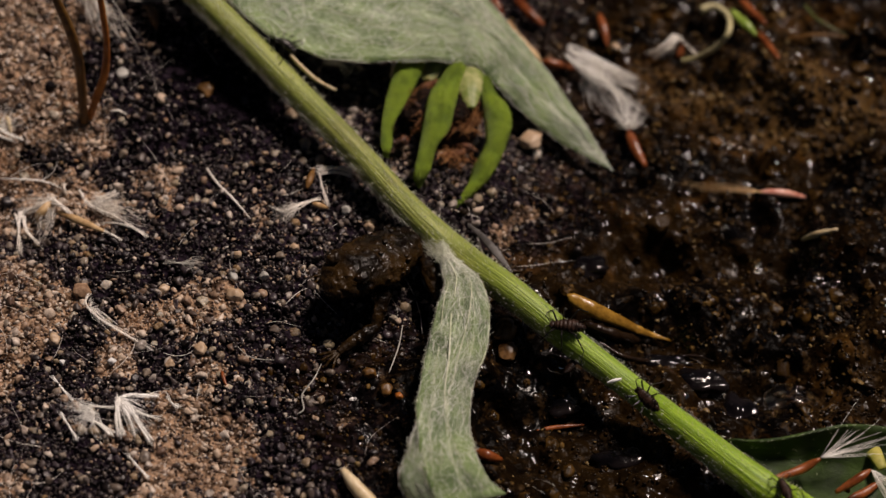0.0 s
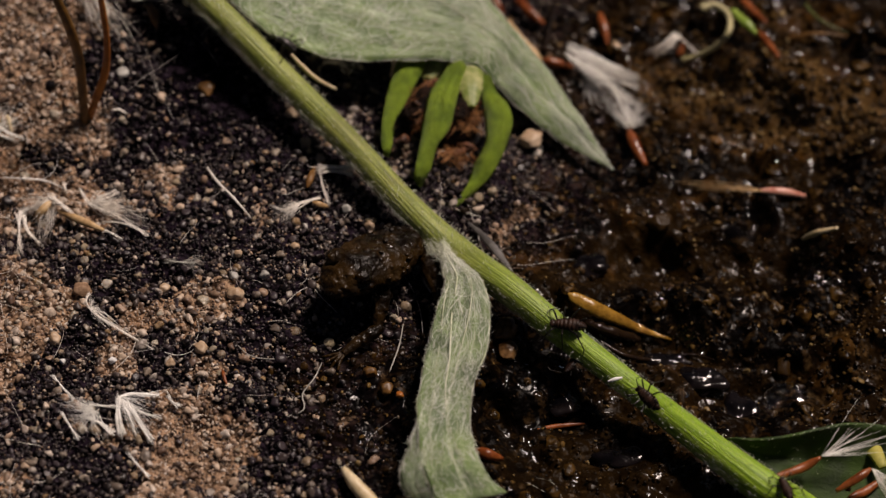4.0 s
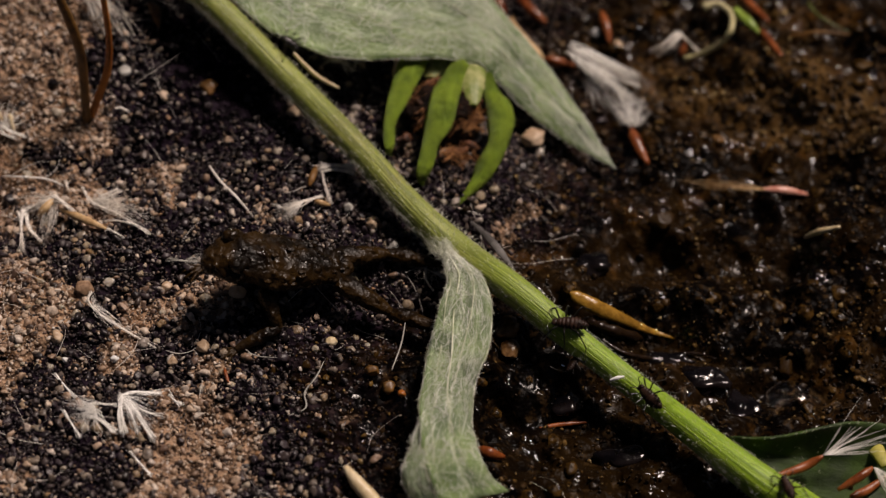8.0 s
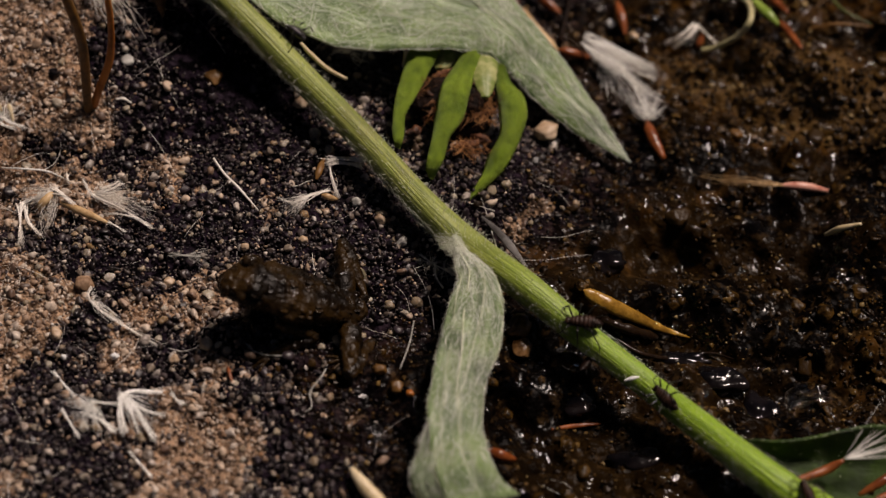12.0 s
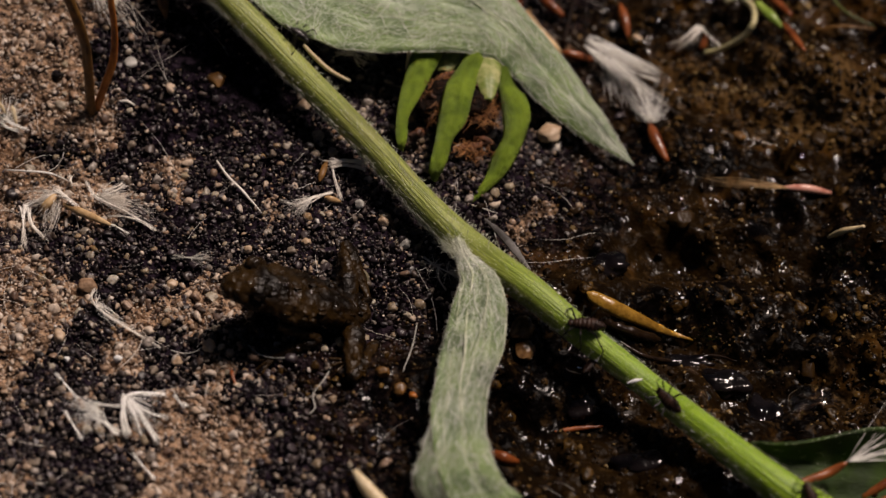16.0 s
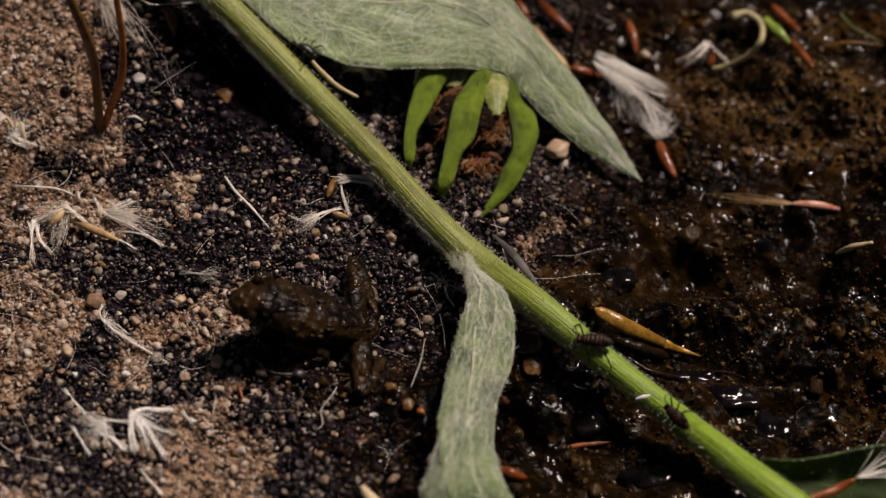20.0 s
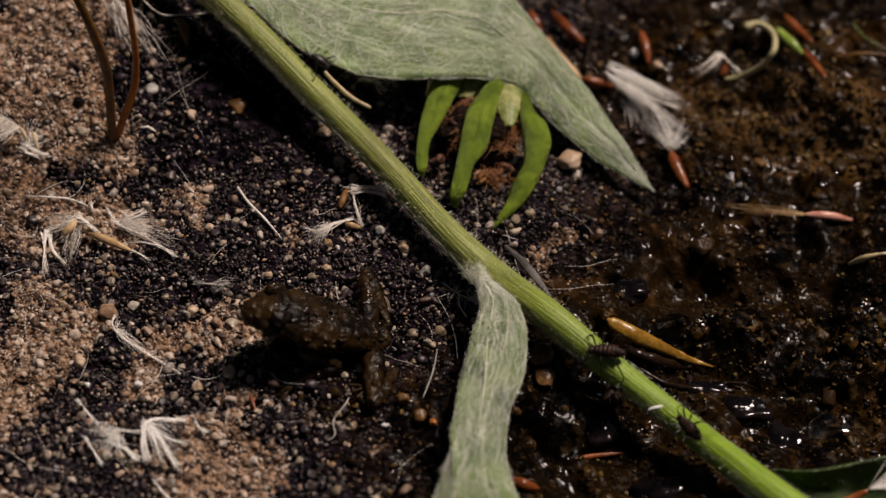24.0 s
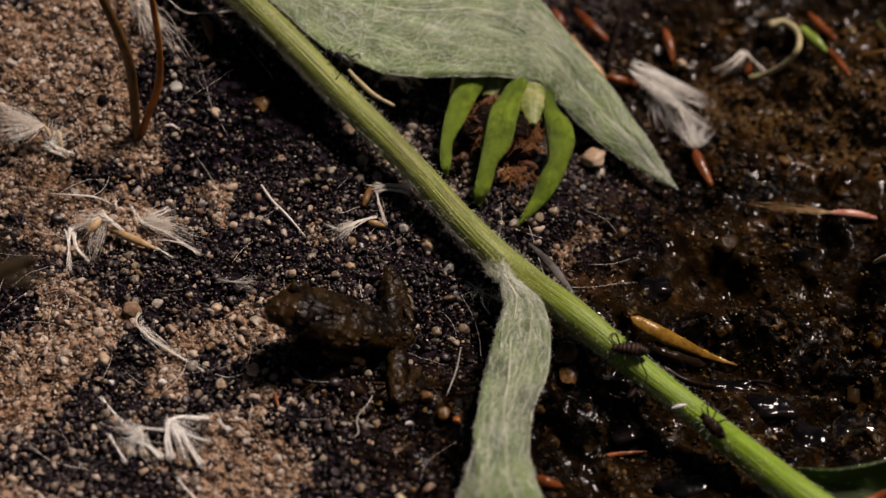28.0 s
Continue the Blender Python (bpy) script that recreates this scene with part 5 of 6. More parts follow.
PEBBLES = (
    ("dull olive flat pebble beside the frog", (-8.00, -3.40, -0.31), (0.85, 0.8, 0.45), plain("olive_pebble", (0.14, 0.12, 0.075), (0.26, 0.23, 0.15), 2200, 500, (0.3, 0.5), 0.00005)), ("wet amber pebble by the hollow", (-5.85, -13.20, 0.71), (0.6, 0.55, 0.45), STALK_DARK),
    ("wet amber pebble by the hollow", (-4.56, -14.71, 0.43), (0.62, 0.6, 0.45), STALK_DARK), ("small rust pebble by the hollow", (-3.47, -15.50, 0.69), (0.36, 0.3, 0.28), STALK_RUST),
    ("round pale pebble in dark grains", (-12.38, -0.18, 0.45), (0.4, 0.38, 0.35), PEBBLE),
    ("yellow round pebble on dry stone", (-19.53, -10.72, 0.54), (0.6, 0.52, 0.45), PEBBLE), ("pale angular pebble on dry stone", (-21.96, -11.85, -0.00), (0.5, 0.46, 0.4), PEBBLE),
    ("tan pebble on dark grains", (-17.27, -5.17, 0.73), (0.45, 0.42, 0.4), HUSK_TAN), ("grey pebble on dark grains", (-17.25, -3.62, 0.86), (0.45, 0.4, 0.35), CHIP),
    ("grey pebble on dark grains", (-14.79, -3.52, 0.89), (0.48, 0.4, 0.35), CHIP), ("pale pebble on dark grains", (-16.99, -1.37, 1.03), (0.42, 0.36, 0.32), PEBBLE),
    ("cream stone chip beside the broad leaf", (7.81, 15.21, -3.4), (1.5, 1.15, 0.5), PEBBLE), ("tan flat pebble on dry stone", (-29.74, -4.92, 0.72), (0.8, 0.85, 0.45), plain("tan_pebble", (0.20, 0.115, 0.065), (0.40, 0.25, 0.15), 2600, 700, (0.6, 0.8), 0.0001)),
    ("pale round pebble on dry stone", (-31.46, -9.76, 0.48), (0.62, 0.55, 0.5), PEBBLE), ("grey lichen flake on dark grains", (-28.00, 17.44, 2.91), (0.62, 0.75, 0.16), CHIP),
    ("white speck on dry stone", (-26.62, -11.91, 0.40), (0.36, 0.3, 0.3), WHITE_BIT), ("white speck on dry stone", (-30.62, -11.92, 0.34), (0.26, 0.24, 0.24), WHITE_BIT),
    ("white speck on the mud", (13.98, 29.52, -4.99), (0.5, 0.45, 0.4), WHITE_BIT), ("brown pebble half sunk in mud", (24.48, 16.97, -6.12), (0.7, 0.6, 0.45), STALK_DARK),
    ("round tan pebble in dark grains", (-17.05, -5.40, 0.74), (0.75, 0.65, 0.55), PEBBLE), ("yellow pebble by the hollow", (-9.25, -9.35, -0.69), (0.55, 0.45, 0.42), STRAW),
    ("wet amber pebble by the hanging leaf", (5.01, -7.36, -1.28), (1.35, 0.95, 0.75), WET_AMBER), ("wet amber pebble by the hanging leaf", (5.30, -9.30, -1.60), (1.15, 0.8, 0.6), WET_AMBER),
    ("pale pebble in dark grains", (-6.15, 2.45, -0.09), (0.55, 0.5, 0.45), PEBBLE), ("pale pebble in dark grains", (-8.23, 4.16, 0.09), (0.45, 0.42, 0.4), CHIP),
    ("pale pebble in dark grains", (-4.45, 0.30, -0.30), (0.5, 0.44, 0.4), CHIP), ("round pebble on dry stone", (-22.98, -4.59, 0.38), (0.55, 0.5, 0.45), PEBBLE),
    ("tan crumb on dark grains", (-20.68, 16.37, 1.75), (1.0, 0.8, 0.35), STALK_DARK), ("pale chip under the stem", (-13.13, 14.82, 0.53), (0.7, 0.9, 0.35), PEBBLE),
    ("pale pebble on the mud", (15.96, 27.53, -4.57), (0.5, 0.4, 0.35), PEBBLE), ("wet round pebble in mud", (18.68, 6.45, -4.44), (1.1, 0.95, 0.7), WET_GRAIN),
    ("wet round pebble in mud", (31.43, 16.79, -7.00), (0.9, 0.8, 0.6), WET_GRAIN), ("wet lump at the water", (28.67, -6.61, -7.69), (1.1, 0.9, 0.6), WET_GRAIN),
)
for k, (label, centre, size, material) in enumerate(PEBBLES):
    bm = bmesh.new()
    lump(bm, (0, 0, 0), size, 0.35, 3, (0, 0, 37 * k), k * 2.3)
    break_off(bm, k, 9, 0.62, 0.95)
    ob = part("pebble", bm, material)
    x, y, z = centre
    ob.location = Vector((x, y, max(z, float(ground(x, y)) + 0.3 * size[2]))) * MM
    tagged(ob, label, "pebble", "loose pebbles")

bm = bmesh.new()
tube(bm, ((13.14, -13.72, 0.0), (13.71, -13.57, 0.1), (14.3, -13.37, 0.05)), (0.08, 0.17, 0.08), 10, 8)
tagged(part("insect_egg", bm, WHITE_BIT), "tiny white insect egg case stuck to the stem", "egg")




def build_fibres():
    """Loose silk hairs and root threads strewn over the ground."""
    rng = random.Random(44)
    bm = bmesh.new()
    for _ in range(190):
        x, y = rng.uniform(-42, 12), rng.uniform(-28, 34)
        if float(wetness(x, y)) > rng.uniform(0.2, 1.2):
            continue
        a, size = rng.uniform(0, math.pi), rng.uniform(0.7, 3.2)
        d = Vector((math.cos(a), math.sin(a), 0)) * size
        bend = Vector((-d.y, d.x, 0)) * rng.uniform(-0.35, 0.35)
        points = [on_ground(x + q.x, y + q.y, 0.18 + 0.1 * rng.random()) for q in (-d, bend - d * 0.3, bend + d * 0.4, d)]
        strand(bm, points, rng.choice((0.01, 0.012, 0.015, 0.028)), 9)
    tagged(part("loose_fibres", bm, OLD_SILK), "loose pale silk hairs strewn over the grains", "fibres", kind="stuff")


build_fibres()


def build_beads():
    """Small domes of water on the soaked ground."""
    rng = random.Random(71)
    bm = bmesh.new()
    spots = [((24.56, -7.06, -7.48), 0.8), ((29.22, -9.30, -8.42), 1.1), ((21.51, -5.89, -7.06), 0.7), ((30.92, 16.17, -7.45), 0.8), ((32.38, 21.43, -2.64), 0.7), ((19.46, -12.06, -4.09), 0.5), ((16.26, -4.00, -5.45), 0.6), ((-5.72, -19.88, 0.08), 0.6), ((-6.86, -9.31, -1.32), 0.3), ((-6.23, -11.14, -0.06), 0.35), ((-5.02, -9.43, -1.77), 0.3), ((-6.92, -12.82, 0.17), 0.35), ((-6.72, -13.94, 0.11), 0.3), ((-4.69, -13.19, 0.13), 0.35), ((-4.03, -11.91, 0.07), 0.25), ((-11.05, -13.22, 0.11), 0.4), ((-10.43, -12.29, -0.05), 0.3), ((-2.99, -6.38, -2.04), 0.5),
             ((17.50, -4.06, -6.33), 0.8), ((9.23, -10.68, -1.28), 0.6), ((6.72, -11.16, -2.18), 0.6), ((33.66, 0.70, -5.44), 0.6), ((38.95, 24.78, -5.13), 0.7)]
    for _ in range(210):
        x, y = rng.uniform(-8, 42), rng.uniform(-26, 32)
        if float(wetness(x, y)) > 0.6:
            spots.append(((x, y, 0), rng.uniform(0.09, 0.3)))
    for (x, y, _), q in spots:
        lump(bm, on_ground(x, y, 0.0), (q * rng.uniform(0.9, 1.7), q, q * 0.5), 0.08, 3, (0, 0, rng.uniform(0, 180)), x)
    ob = tagged(part("water_beads", bm, WATER), "clear beads of water on wet mud", "water", kind="stuff")
    ob.visible_shadow = False


build_beads()


def build_drop():
    """One large dome of water beside the green leaf."""
    bm = bmesh.new()
    lump(bm, (0, 0, 0), (2.2, 1.8, 0.95), 0.1, 4, seed=3.0)
    ob = tagged(part("water_drop", bm, WATER), "large clear water drop resting on wet mud", "water")
    x, y, _ = (28.90, -10.21, -7.44)
    ob.location = on_ground(x, y, 0.1) * MM
    ob.visible_shadow = False


build_drop()


# ---------------------------------------------------------------- insects
def build_aphid(label, at, heading, tilt, roll, size, shell=APHID):
    """Head along +x, standing on its legs at z = 0."""
    ob = thing("aphid", label, "insect", "aphids on the stem")
    bm = bmesh.new()
    outline = (0.1, 0.26, 0.36, 0.44, 0.47, 0.47, 0.44, 0.4, 0.36, 0.32, 0.22)
    rings = [blend(outline, k / 48) * (1.05 if k % 5 < 3 else 0.88) for k in range(49)]
    tube(bm, ((-1.35, 0, 0.5), (-0.9, 0, 0.6), (-0.3, 0, 0.66), (0.35, 0, 0.62), (0.8, 0, 0.52)), rings, 49, 16, 0.72, (0, 0, 1), wobble=0.1)
    part("abdomen", bm, shell, ob, "ringed dark brown abdomen")
    bm = bmesh.new()
    lump(bm, (0.92, 0, 0.5), (0.24, 0.27, 0.2), 0.12, 3)
    part("head", bm, shell, ob)
    for side in (-1, 1):
        bm = bmesh.new()
        lump(bm, (1.0, side * 0.2, 0.56), (0.08, 0.08, 0.08), 0.0, 2)
        part("eye", bm, BLACK_LEG, ob)
        for start, knee, ankle, foot in (((0.6, 0.22), (1.0, 0.8, 1.0), (1.5, 1.05, 0.25), (1.75, 1.1, -0.05)), ((0.25, 0.28), (0.2, 1.05, 1.05), (0.1, 1.55, 0.1), (0.25, 1.7, -0.3)),
                                         ((-0.1, 0.28), (-0.75, 1.0, 1.15), (-1.35, 1.5, 0.1), (-1.3, 1.75, -0.3))):
            bm = bmesh.new()
            a, b = Vector((start[0], side * start[1], 0.45)), Vector((knee[0], side * knee[1], knee[2]))
            c, d = Vector((ankle[0], side * ankle[1], ankle[2])), Vector((foot[0], side * foot[1], foot[2]))
            tube(bm, (a, a.lerp(b, 0.6) + Vector((0, 0, 0.06)), b, b.lerp(c, 0.5), c, d), (0.06, 0.065, 0.055, 0.045, 0.04, 0.035), 20, 6)
            part("leg", bm, BLACK_LEG, ob)
        bm = bmesh.new()
        tube(bm, ((1.05, side * 0.1, 0.58), (1.4, side * 0.5, 0.9), (1.15, side * 0.95, 0.75), (0.7, side * 1.15, 0.55)), (0.035, 0.032, 0.028, 0.018), 14, 5)
        part("antenna", bm, BLACK_LEG, ob)
        bm = bmesh.new()
        tube(bm, ((-0.85, side * 0.25, 0.8), (-1.1, side * 0.32, 1.0), (-1.3, side * 0.36, 1.08)), (0.06, 0.05, 0.045), 6, 6)
        part("tail_tube", bm, BLACK_LEG, ob)
    ob.matrix_world = pose(at[0] * MM, at[1] * MM, at[2] * MM, roll, tilt, heading) @ Matrix.Scale(size, 4)


build_aphid("dark brown aphid standing across the green stem", (9.93, -9.29, 1.15), 172, 0, -8, 1.2)
build_aphid("dark brown aphid climbing the green stem", (16.48, -15.11, -0.35), 128, 0, -38, 1.1)
build_aphid("dark aphid clinging under the edge of the stem", (10.11, -11.19, -0.3), 60, 0, 140, 0.85)
build_aphid("black aphid at the lower end of the stem", (26.39, -24.12, -0.01), 105, 0, 0, 0.9)
build_aphid("black aphid half hidden between leaf and stem", (-13.81, 18.12, 5.06), 134, 0, 20, 1.0, BLACK_LEG)


# ---------------------------------------------------------------- frog
def segment(name, length, radii, parent, toes=0, flat=1.0, label=""):
    """A limb segment along +x from its joint."""
    bm = bmesh.new()
    tube(bm, ((-0.15, 0, 0), (length * 0.3, 0, 0.05), (length * 0.65, 0, 0.05), (length, 0, 0)), radii, 26, 14, flat, (0, 0, 1), wobble=0.28)
    for k in range(toes):
        a = (k - (toes - 1) / 2) * 0.42
        tip = Vector((length + 1.7 * math.cos(a), 1.7 * math.sin(a), -0.15))
        tube(bm, ((length - 0.2, 0, 0), (length + 0.8 * math.cos(a), 0.8 * math.sin(a), 0.05), tip), (0.2, 0.13, 0.12), 8, 6)
    return part(name, bm, SKIN, parent, label)


def build_frog():
    frog = thing("froglet", "tiny dark brown wet froglet on the dark grains", "frog")
    bm = bmesh.new()
    stations = ((-6.0, 0.5, 0.5, 0.1), (-5.4, 1.25, 1.05, 0.05), (-3.8, 1.95, 1.6, 0.05), (-1.5, 2.6, 2.05, 0.15), (0.8, 3.05, 2.3, 0.3), (2.4, 2.75, 2.2, 0.55),
                (4.0, 2.65, 2.0, 0.7), (5.4, 2.1, 1.55, 0.6), (6.4, 1.2, 0.9, 0.45), (6.8, 0.35, 0.3, 0.4))
    rings, sides = [], 40
    for k in range(60):
        s = k / 59
        x, w, h, lift = (blend([q[i] for q in stations], s) for i in range(4))
        ring = []
        for j in range(sides):
            a = 2 * math.pi * j / sides
            tuck = 1 + 0.45 * min(0, math.sin(a))
            p = Vector((x, 0.94 * w * math.cos(a) * tuck, lift + 0.86 * h * math.sin(a) * (1.0 if math.sin(a) > 0 else 0.8)))
            p += Vector((0, math.cos(a), math.sin(a))) * (0.32 * noise.noise(p * 0.9) + 0.24 * noise.noise(p * 2.3) + 0.14 * noise.noise(p * 5.1)) * min(1, w)
            ring.append(bm.verts.new(p))
        rings.append(ring)
    for k in range(59):
        for j in range(sides):
            bm.faces.new((rings[k][j], rings[k + 1][j], rings[k + 1][(j + 1) % sides], rings[k][(j + 1) % sides]))
    bm.faces.new(rings[0])
    bm.faces.new(rings[-1][::-1])
    rng = random.Random(12)
    profile = [[v.co.copy() for v in ring] for ring in rings]
    for _ in range(26):
        x, a = rng.uniform(-5, 2.5), rng.uniform(0.3, 2.84)
        s = min(range(60), key=lambda k: abs(profile[k][0].x - x))
        c = profile[s][int(a / (2 * math.pi) * sides)]
        q = rng.uniform(0.12, 0.3)
        lump(bm, c, (q * 1.6, q * 1.1, q * 0.4), 0.5, 2, (0, 0, 90 * q), q * 40)
    bmesh.ops.recalc_face_normals(bm, faces=bm.faces[:])
    part("body", bm, SKIN, frog, "warty brown wet skin")
    for side in (-1, 1):
        bm = bmesh.new()
        lump(bm, (4.2, side * 1.5, 1.85), (0.95, 0.7, 0.62), 0.3, 3)
        part("eyelid", bm, SKIN, frog)
        bm = bmesh.new()
        lump(bm, (4.35, side * 1.95, 1.8), (0.55, 0.36, 0.5), 0.0, 3)
        part("eye", bm, EYE_SHINE, frog, "shiny black eye")
    limbs = {}
    for side in (1, -1):
        limbs["upper_arm", side] = segment("upper_arm", 3.4, (0.5, 0.72, 0.66, 0.58, 0.52, 0.4), frog)
        limbs["forearm", side] = segment("forearm", 3.9, (0.4, 0.58, 0.55, 0.45, 0.3), frog, 4)
        limbs["thigh", side] = segment("thigh", 5.2, (0.6, 0.9, 0.95, 0.85, 0.66, 0.4), frog, flat=0.9)
        limbs["shank", side] = segment("shank", 5.0, (0.45, 0.66, 0.7, 0.58, 0.42, 0.3), frog, flat=0.9)
        limbs["foot", side] = segment("foot", 3.4, (0.42, 0.4, 0.34, 0.3), frog, 5, 0.7)
    return frog, limbs


FROG, JOINTED = build_frog()


def build_fly():
    fly = thing("fly", "small brown fly with hazy wings in flight", "insect")
    bm = bmesh.new()
    tube(bm, ((-2.4, 0, -0.1), (-1.6, 0, 0), (-0.4, 0, 0.1), (0.5, 0, 0.25), (1.1, 0, 0.2)), (0.2, 0.6, 0.62, 0.75, 0.5), 26, 12, wobble=0.1)
    part("body", bm, FLY_BODY, fly)
    bm = bmesh.new()
    lump(bm, (1.5, 0, 0.1), (0.5, 0.6, 0.5), 0.05, 3)
    part("head", bm, FLY_BODY, fly)
    for side in (-1, 1):
        bm = bmesh.new()
        tube(bm, ((0.3, side * 0.4, 0.6), (-0.3, side * 1.8, 0.9), (-1.2, side * 3.4, 1.0)), (0.15, 0.8, 0.3), 14, 10, 0.04, (0, 0, 1))
        part("wing", bm, FLY_WING, fly)
        for k in range(3):
            bm = bmesh.new()
            tube(bm, ((0.5 - 0.5 * k, side * 0.4, -0.3), (0.6 - 0.7 * k, side * 1.2, -0.5), (0.6 - 0.9 * k, side * 1.4, -1.3)), (0.07, 0.06, 0.04), 8, 5)
            part("leg", bm, BLACK_LEG, fly)
    return fly


FLY = build_fly()


# ---------------------------------------------------------------- what moves
ARMS, ARM_LENGTHS, ARM_ROOT = ("upper_arm", "forearm"), (3.4, 3.9), (1.6, 2.0, -0.6)
LEGS, LEG_LENGTHS, LEG_ROOT = ("thigh", "shank", "foot"), (5.2, 5.0, 3.4), (-4.6, 1.3, -0.2)


def limb_rows(side, names, lengths, root, rows, body):
    """Rows of (seconds, the places on the plan towards which the joints reach), in the space of the frog's pose of that time."""
    made = {name: [] for name in names}
    for t, *targets in rows:
        m = min(body, key=lambda row: abs(row[0] - t))[1].inverted()
        point = Vector((root[0], root[1] * side, root[2]))
        for name, length, target in zip(names, lengths, targets):
            go = (m @ (Vector(target) * MM)) / MM - point
            made[name].append((t, pose(point.x * MM, point.y * MM, point.z * MM, 0, -math.degrees(math.atan2(go.z, math.hypot(go.x, go.y))), math.degrees(math.atan2(go.y, go.x)))))
            point = point + go.normalized() * length
    for name, keyed in made.items():
        walk(JOINTED[name, side], keyed)


def motions():
    def spot(p, heading, pitch=0, roll=0):
        return pose(p[0] * MM, p[1] * MM, p[2] * MM, roll, pitch, heading)

    rest = spot((-12.54, -7.89, 2.34), 189, -26, 8)
    wait = spot((-5.23, -2.72, 1.59), 230, -15, 2)
    body = [(0, wait), (6.2, wait), (6.5, spot((-5.20, -2.80, 1.65), 228, -15, 2)), (7.2, spot((-5.30, -2.80, 1.80), 224, -15, 2)), (7.4, spot((-6.80, -3.50, 2.40), 212, -14, 2)),
            (7.6, spot((-10.20, -4.85, 2.90), 198, -12, 2)), (7.8, spot((-12.90, -4.95, 3.40), 193, -14, 3)), (8.05, spot((-13.37, -4.79, 3.40), 192, -18, 3)), (8.2, spot((-12.50, -4.50, 3.70), 192, -20, 3)),
            (8.4, spot((-11.70, -5.10, 3.10), 195, -16, 3)), (8.6, spot((-11.67, -7.74, 2.30), 204, -4, 4)), (8.8, spot((-13.50, -8.30, 2.45), 193, -12, 6)), (9.0, spot((-13.75, -8.25, 2.40), 190, -17, 8)),
            (9.6, spot((-13.67, -8.23, 2.36), 190, -18, 8)), (9.8, spot((-13.00, -8.20, 2.34), 189, -23, 8)), (10.2, rest), (28, rest)]
    walk(FROG, body)
    near, far = 1, -1
    start_arm = ((-5.73, -9.40, -0.20), (-9.41, -11.68, 0.20))
    step_arm = ((-13.56, -9.02, 1.07), (-17.31, -11.30, 0.63))
    rest_arm = ((-11.04, -10.32, 0.99), (-15.05, -12.12, 0.43))
    limb_rows(near, ARMS, ARM_LENGTHS, ARM_ROOT, [(0, *start_arm), (7.2, *start_arm), (7.4, (-5.92, -7.51, -0.62), (-10.36, -11.97, 0.18)), (7.6, (-10.46, -8.81, 0.50), (-15.86, -11.06, 0.31)), (7.8, *step_arm), (8.05, *step_arm),
                                                 (8.4, (-12.77, -9.24, 1.03), (-16.79, -11.51, 0.66)), (8.6, (-11.78, -11.46, 1.57), (-15.89, -12.20, 0.43)), (8.8, (-12.45, -12.13, 1.70), (-16.14, -12.23, 0.46)),
                                                 (9.6, (-12.64, -12.10, 1.69), (-16.32, -12.27, 0.54)), (9.8, (-12.10, -11.75, 1.75), (-15.87, -12.19, 0.43)), (10.2, *rest_arm), (28, *rest_arm)], body)
    tucked = ((-15.40, -6.20, 0.80), (-16.30, -7.60, 0.40))
    limb_rows(far, ARMS, ARM_LENGTHS, ARM_ROOT, [(0, (-6.93, -2.01, 0.03), (-9.28, -2.30, -0.37)), (7.2, (-6.93, -2.01, 0.03), (-9.28, -2.30, -0.37)), (7.6, (-13.48, -1.32, 1.42), (-17.25, -1.53, 0.92)), (8.05, (-16.30, -1.84, 1.30), (-19.56, -2.62, 0.78)),
                                                (8.6, (-14.85, -4.22, 1.28), (-18.10, -4.57, 0.97)), (9.0, (-17.72, -4.19, 1.23), (-20.12, -4.09, 0.34)), (9.6, (-17.68, -4.16, 1.21), (-20.08, -4.10, 0.37)), (10.2, *tucked), (28, *tucked)], body)
    start_leg = ((0.12, -10.04, 0.62), (3.84, -6.47, -1.08), (0.58, -8.94, -0.09))
    push_leg = ((-3.37, -7.09, -0.90), (0.52, -8.88, -0.19), (4.24, -8.12, -2.00))
    rest_leg = ((-8.24, -15.05, 0.67), (-6.27, -8.57, -1.33), (-8.46, -11.79, 0.03))
    limb_rows(near, LEGS, LEG_LENGTHS, LEG_ROOT, [(0, *start_leg), (7.2, *start_leg), (7.4, (-0.36, -9.06, 0.84), (3.34, -7.59, -1.14), (1.92, -10.95, 0.32)), (7.6, (-1.77, -7.15, -1.33), (1.94, -8.31, -0.94), (5.18, -8.79, -1.86)), (7.8, *push_leg), (8.05, *push_leg),
                                                 (8.4, (-3.21, -8.37, -0.92), (0.02, -10.54, -0.30), (2.76, -12.31, -0.97)), (8.6, (-4.06, -12.86, 1.34), (-1.37, -11.90, 0.01), (-1.36, -15.10, -0.18)),
                                                 (8.8, (-5.35, -13.81, 1.11), (-3.03, -10.18, -0.80), (-4.54, -14.48, 0.51)), (9.0, (-5.84, -13.86, 1.18), (-4.27, -7.02, -1.58), (-6.89, -12.15, 0.35)), (9.6, (-6.02, -13.85, 1.18), (-4.46, -7.04, -1.54), (-7.08, -12.14, 0.36)),
                                                 (9.8, (-6.86, -14.65, 0.76), (-4.99, -8.01, -1.39), (-7.62, -12.04, 0.22)), (10.2, *rest_leg), (28, *rest_leg)], body)
    start_far = ((1.07, 0.36, -0.68), (3.41, -3.73, -1.58), (5.35, -0.43, -1.98))
    out_far = ((-9.24, -1.52, 0.70), (-4.39, -0.11, 0.15), (-1.57, 1.66, -0.84))
    rest_far = ((-9.09, -2.45, 0.91), (-6.49, -6.99, -1.00), (-8.60, -7.20, -1.20))
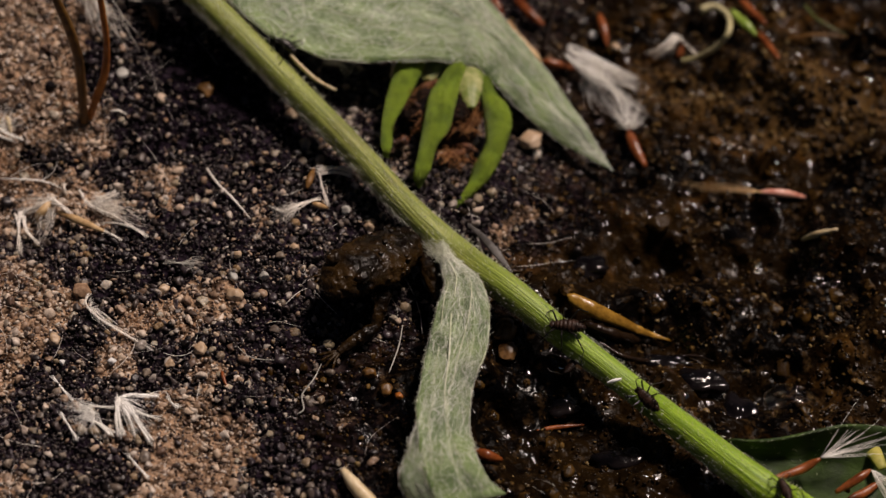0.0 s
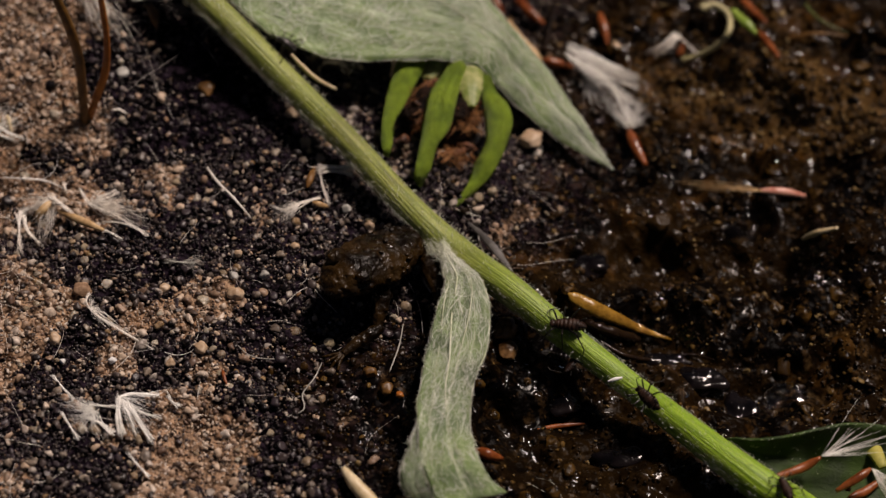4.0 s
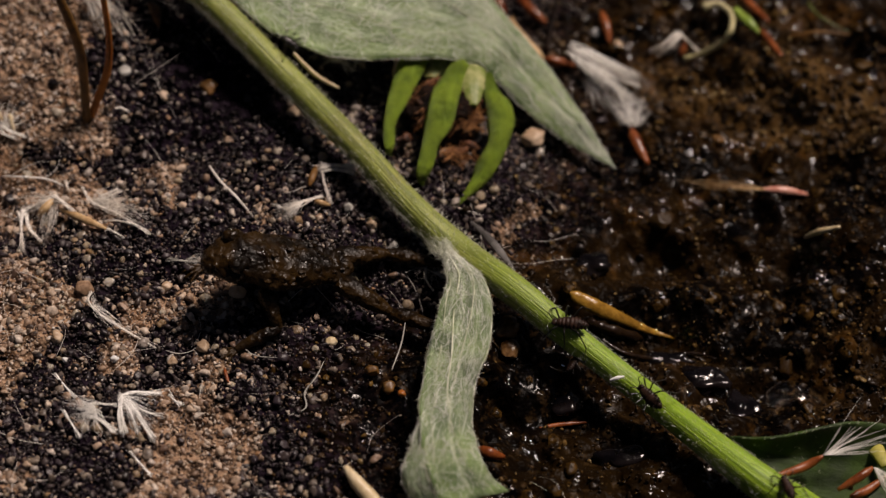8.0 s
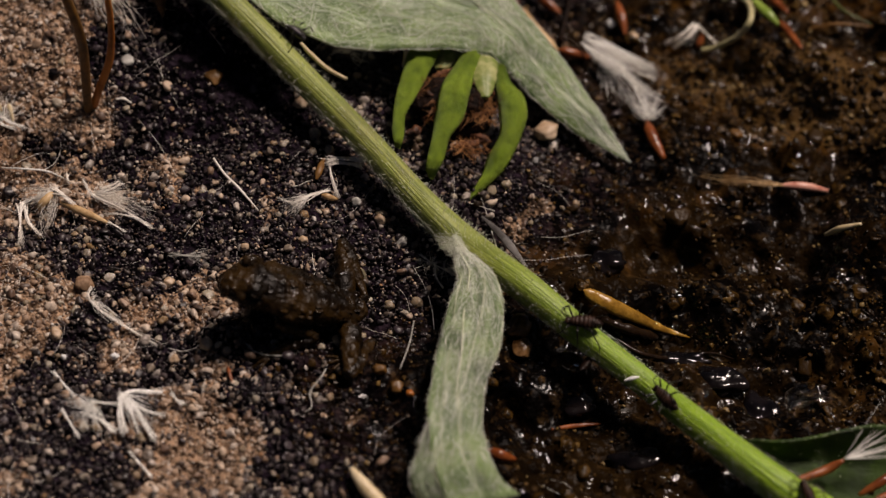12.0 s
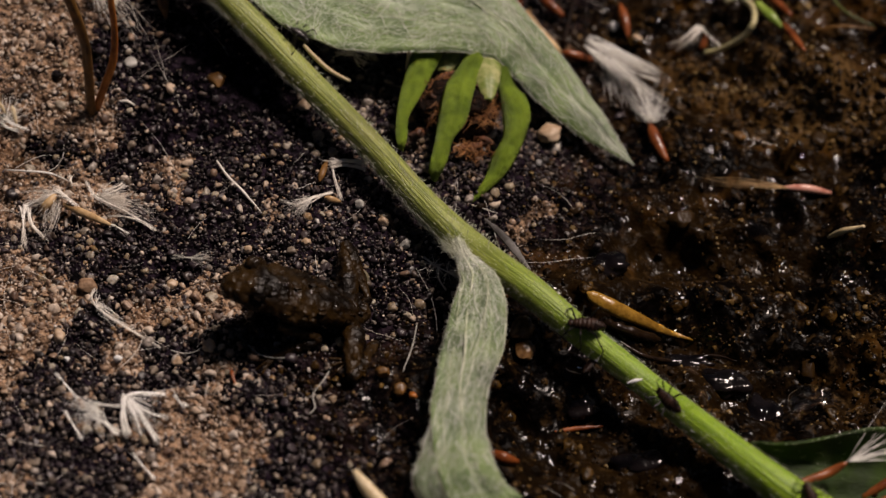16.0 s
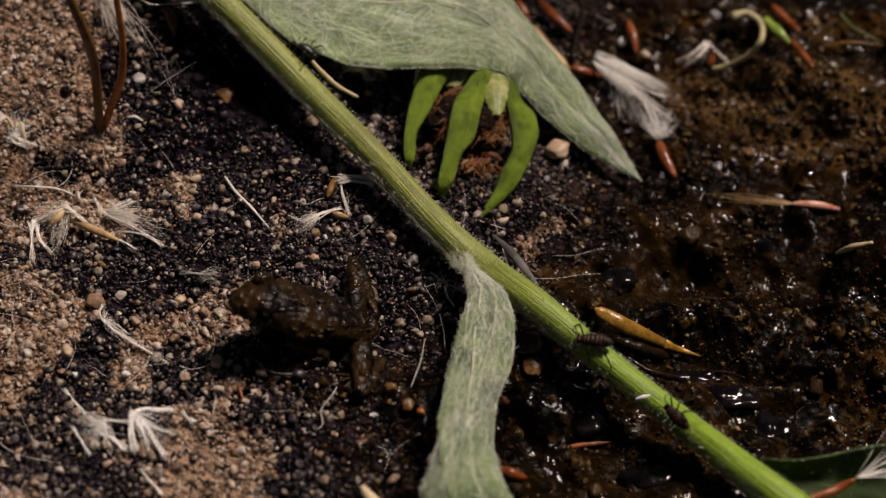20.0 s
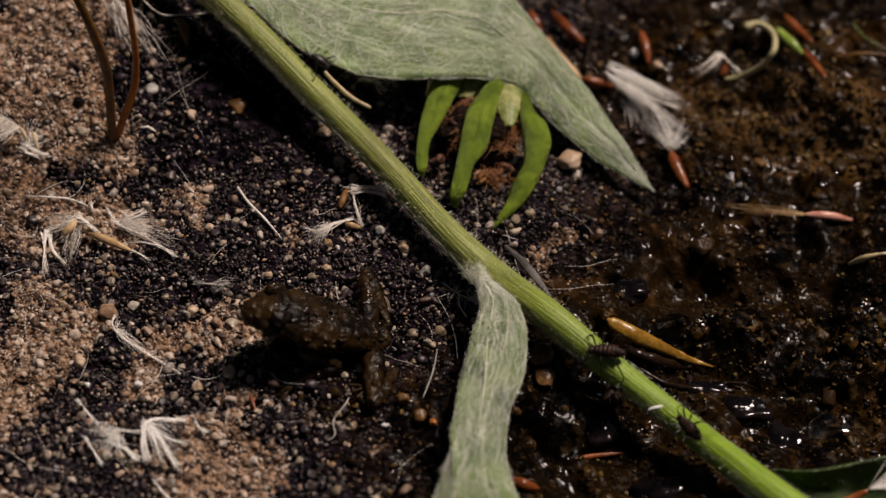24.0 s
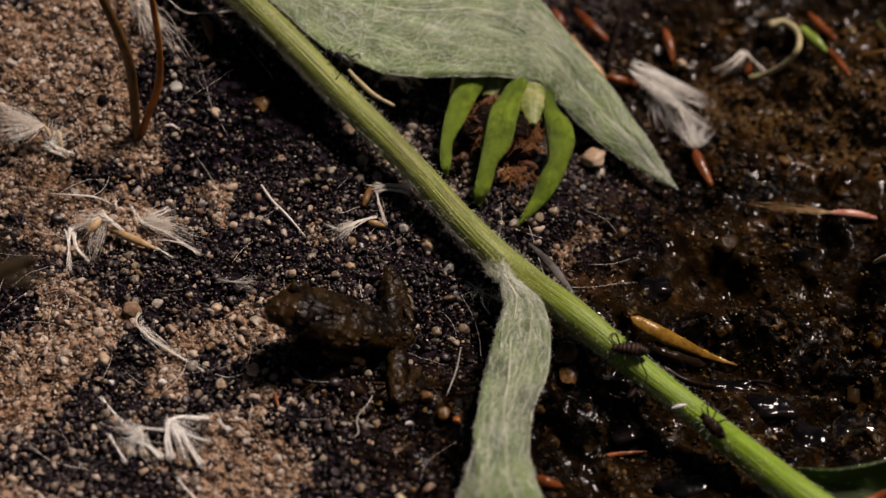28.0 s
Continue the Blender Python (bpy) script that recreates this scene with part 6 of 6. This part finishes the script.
    limb_rows(far, LEGS, LEG_LENGTHS, LEG_ROOT, [(0, *start_far), (7.2, *start_far), (7.6, (-4.15, -0.54, 0.44), (-0.38, -1.77, -1.05), (2.94, -0.49, -1.91)), (8.05, (-4.64, -0.94, 0.17), (-0.41, -0.99, -1.30), (3.40, -0.31, -2.16)), (8.4, (-4.68, -0.52, 0.36), (-0.45, -0.01, -1.03), (3.38, 1.56, -2.24)),
                                                (8.6, (-6.11, -1.25, 0.52), (-1.43, 0.39, -0.78), (1.91, 1.94, -1.95)), (8.8, *out_far), (9.6, *out_far), (9.7, (-9.03, -1.72, 0.83), (-4.54, -2.81, -0.53), (-1.27, -0.89, -1.44)),
                                                (9.8, (-8.88, -1.87, 0.86), (-5.03, -4.80, -1.02), (-2.25, -2.51, -1.67)), (10.2, *rest_far), (28, *rest_far)], body)

    perch = spot((-88, 34, float(ground(-88, 34)) + 1.4), -60)
    walk(FLY, [(0, perch), (24.2, perch), (24.3, spot((-34.86, -4.29, 14.5), -20)), (24.4, spot((-18.51, -8.67, 12.17), -15, 0, 10)), (24.5, spot((-9.65, -11.41, 11.66), -25, 5, -10)), (24.6, spot((-0.25, -19.81, 13.28), -60, 10)),
               (24.7, spot((-1.37, -27.72, 15.52), -110, 0, 20)), (24.8, spot((-5.96, -36.87, 17.65), -120)), (25.2, spot((-40, -50, 20), -180)), (25.45, spot((-37.09, -25.61, 14.26), -230)),
               (25.6, spot((-31.42, -21.42, 12.03), -318)), (25.7, spot((-20.3, -16.37, 12.1), -335)), (25.8, spot((-4.80, -5.26, 9.11), -340)), (25.9, spot((5.56, -2.29, 7.96), -345)), (26.0, spot((19.01, 5.31, 2.97), -355)),
               (26.1, spot((21.38, 4.33, 3.00), -400)), (26.2, spot((22.79, -6.86, 3.38), -440)), (26.3, spot((20.45, -23.47, 9.88), -460)), (26.5, spot((60, -60, 24), -420)), (27.2, spot((10, -70, 30), -540)), (27.5, spot((-4.56, -28.18, 11.7), -600)),
               (27.6, spot((-4.82, -11.17, 9.51), -620)), (27.7, spot((-6.46, -1.26, 9.61), -590)), (27.8, spot((-14.08, 8.05, 9.60), -560)), (27.9, spot((-25.80, -1.55, 12.00), -530)), (28, spot((-36.29, -13.31, 16.00), -500))])


motions()
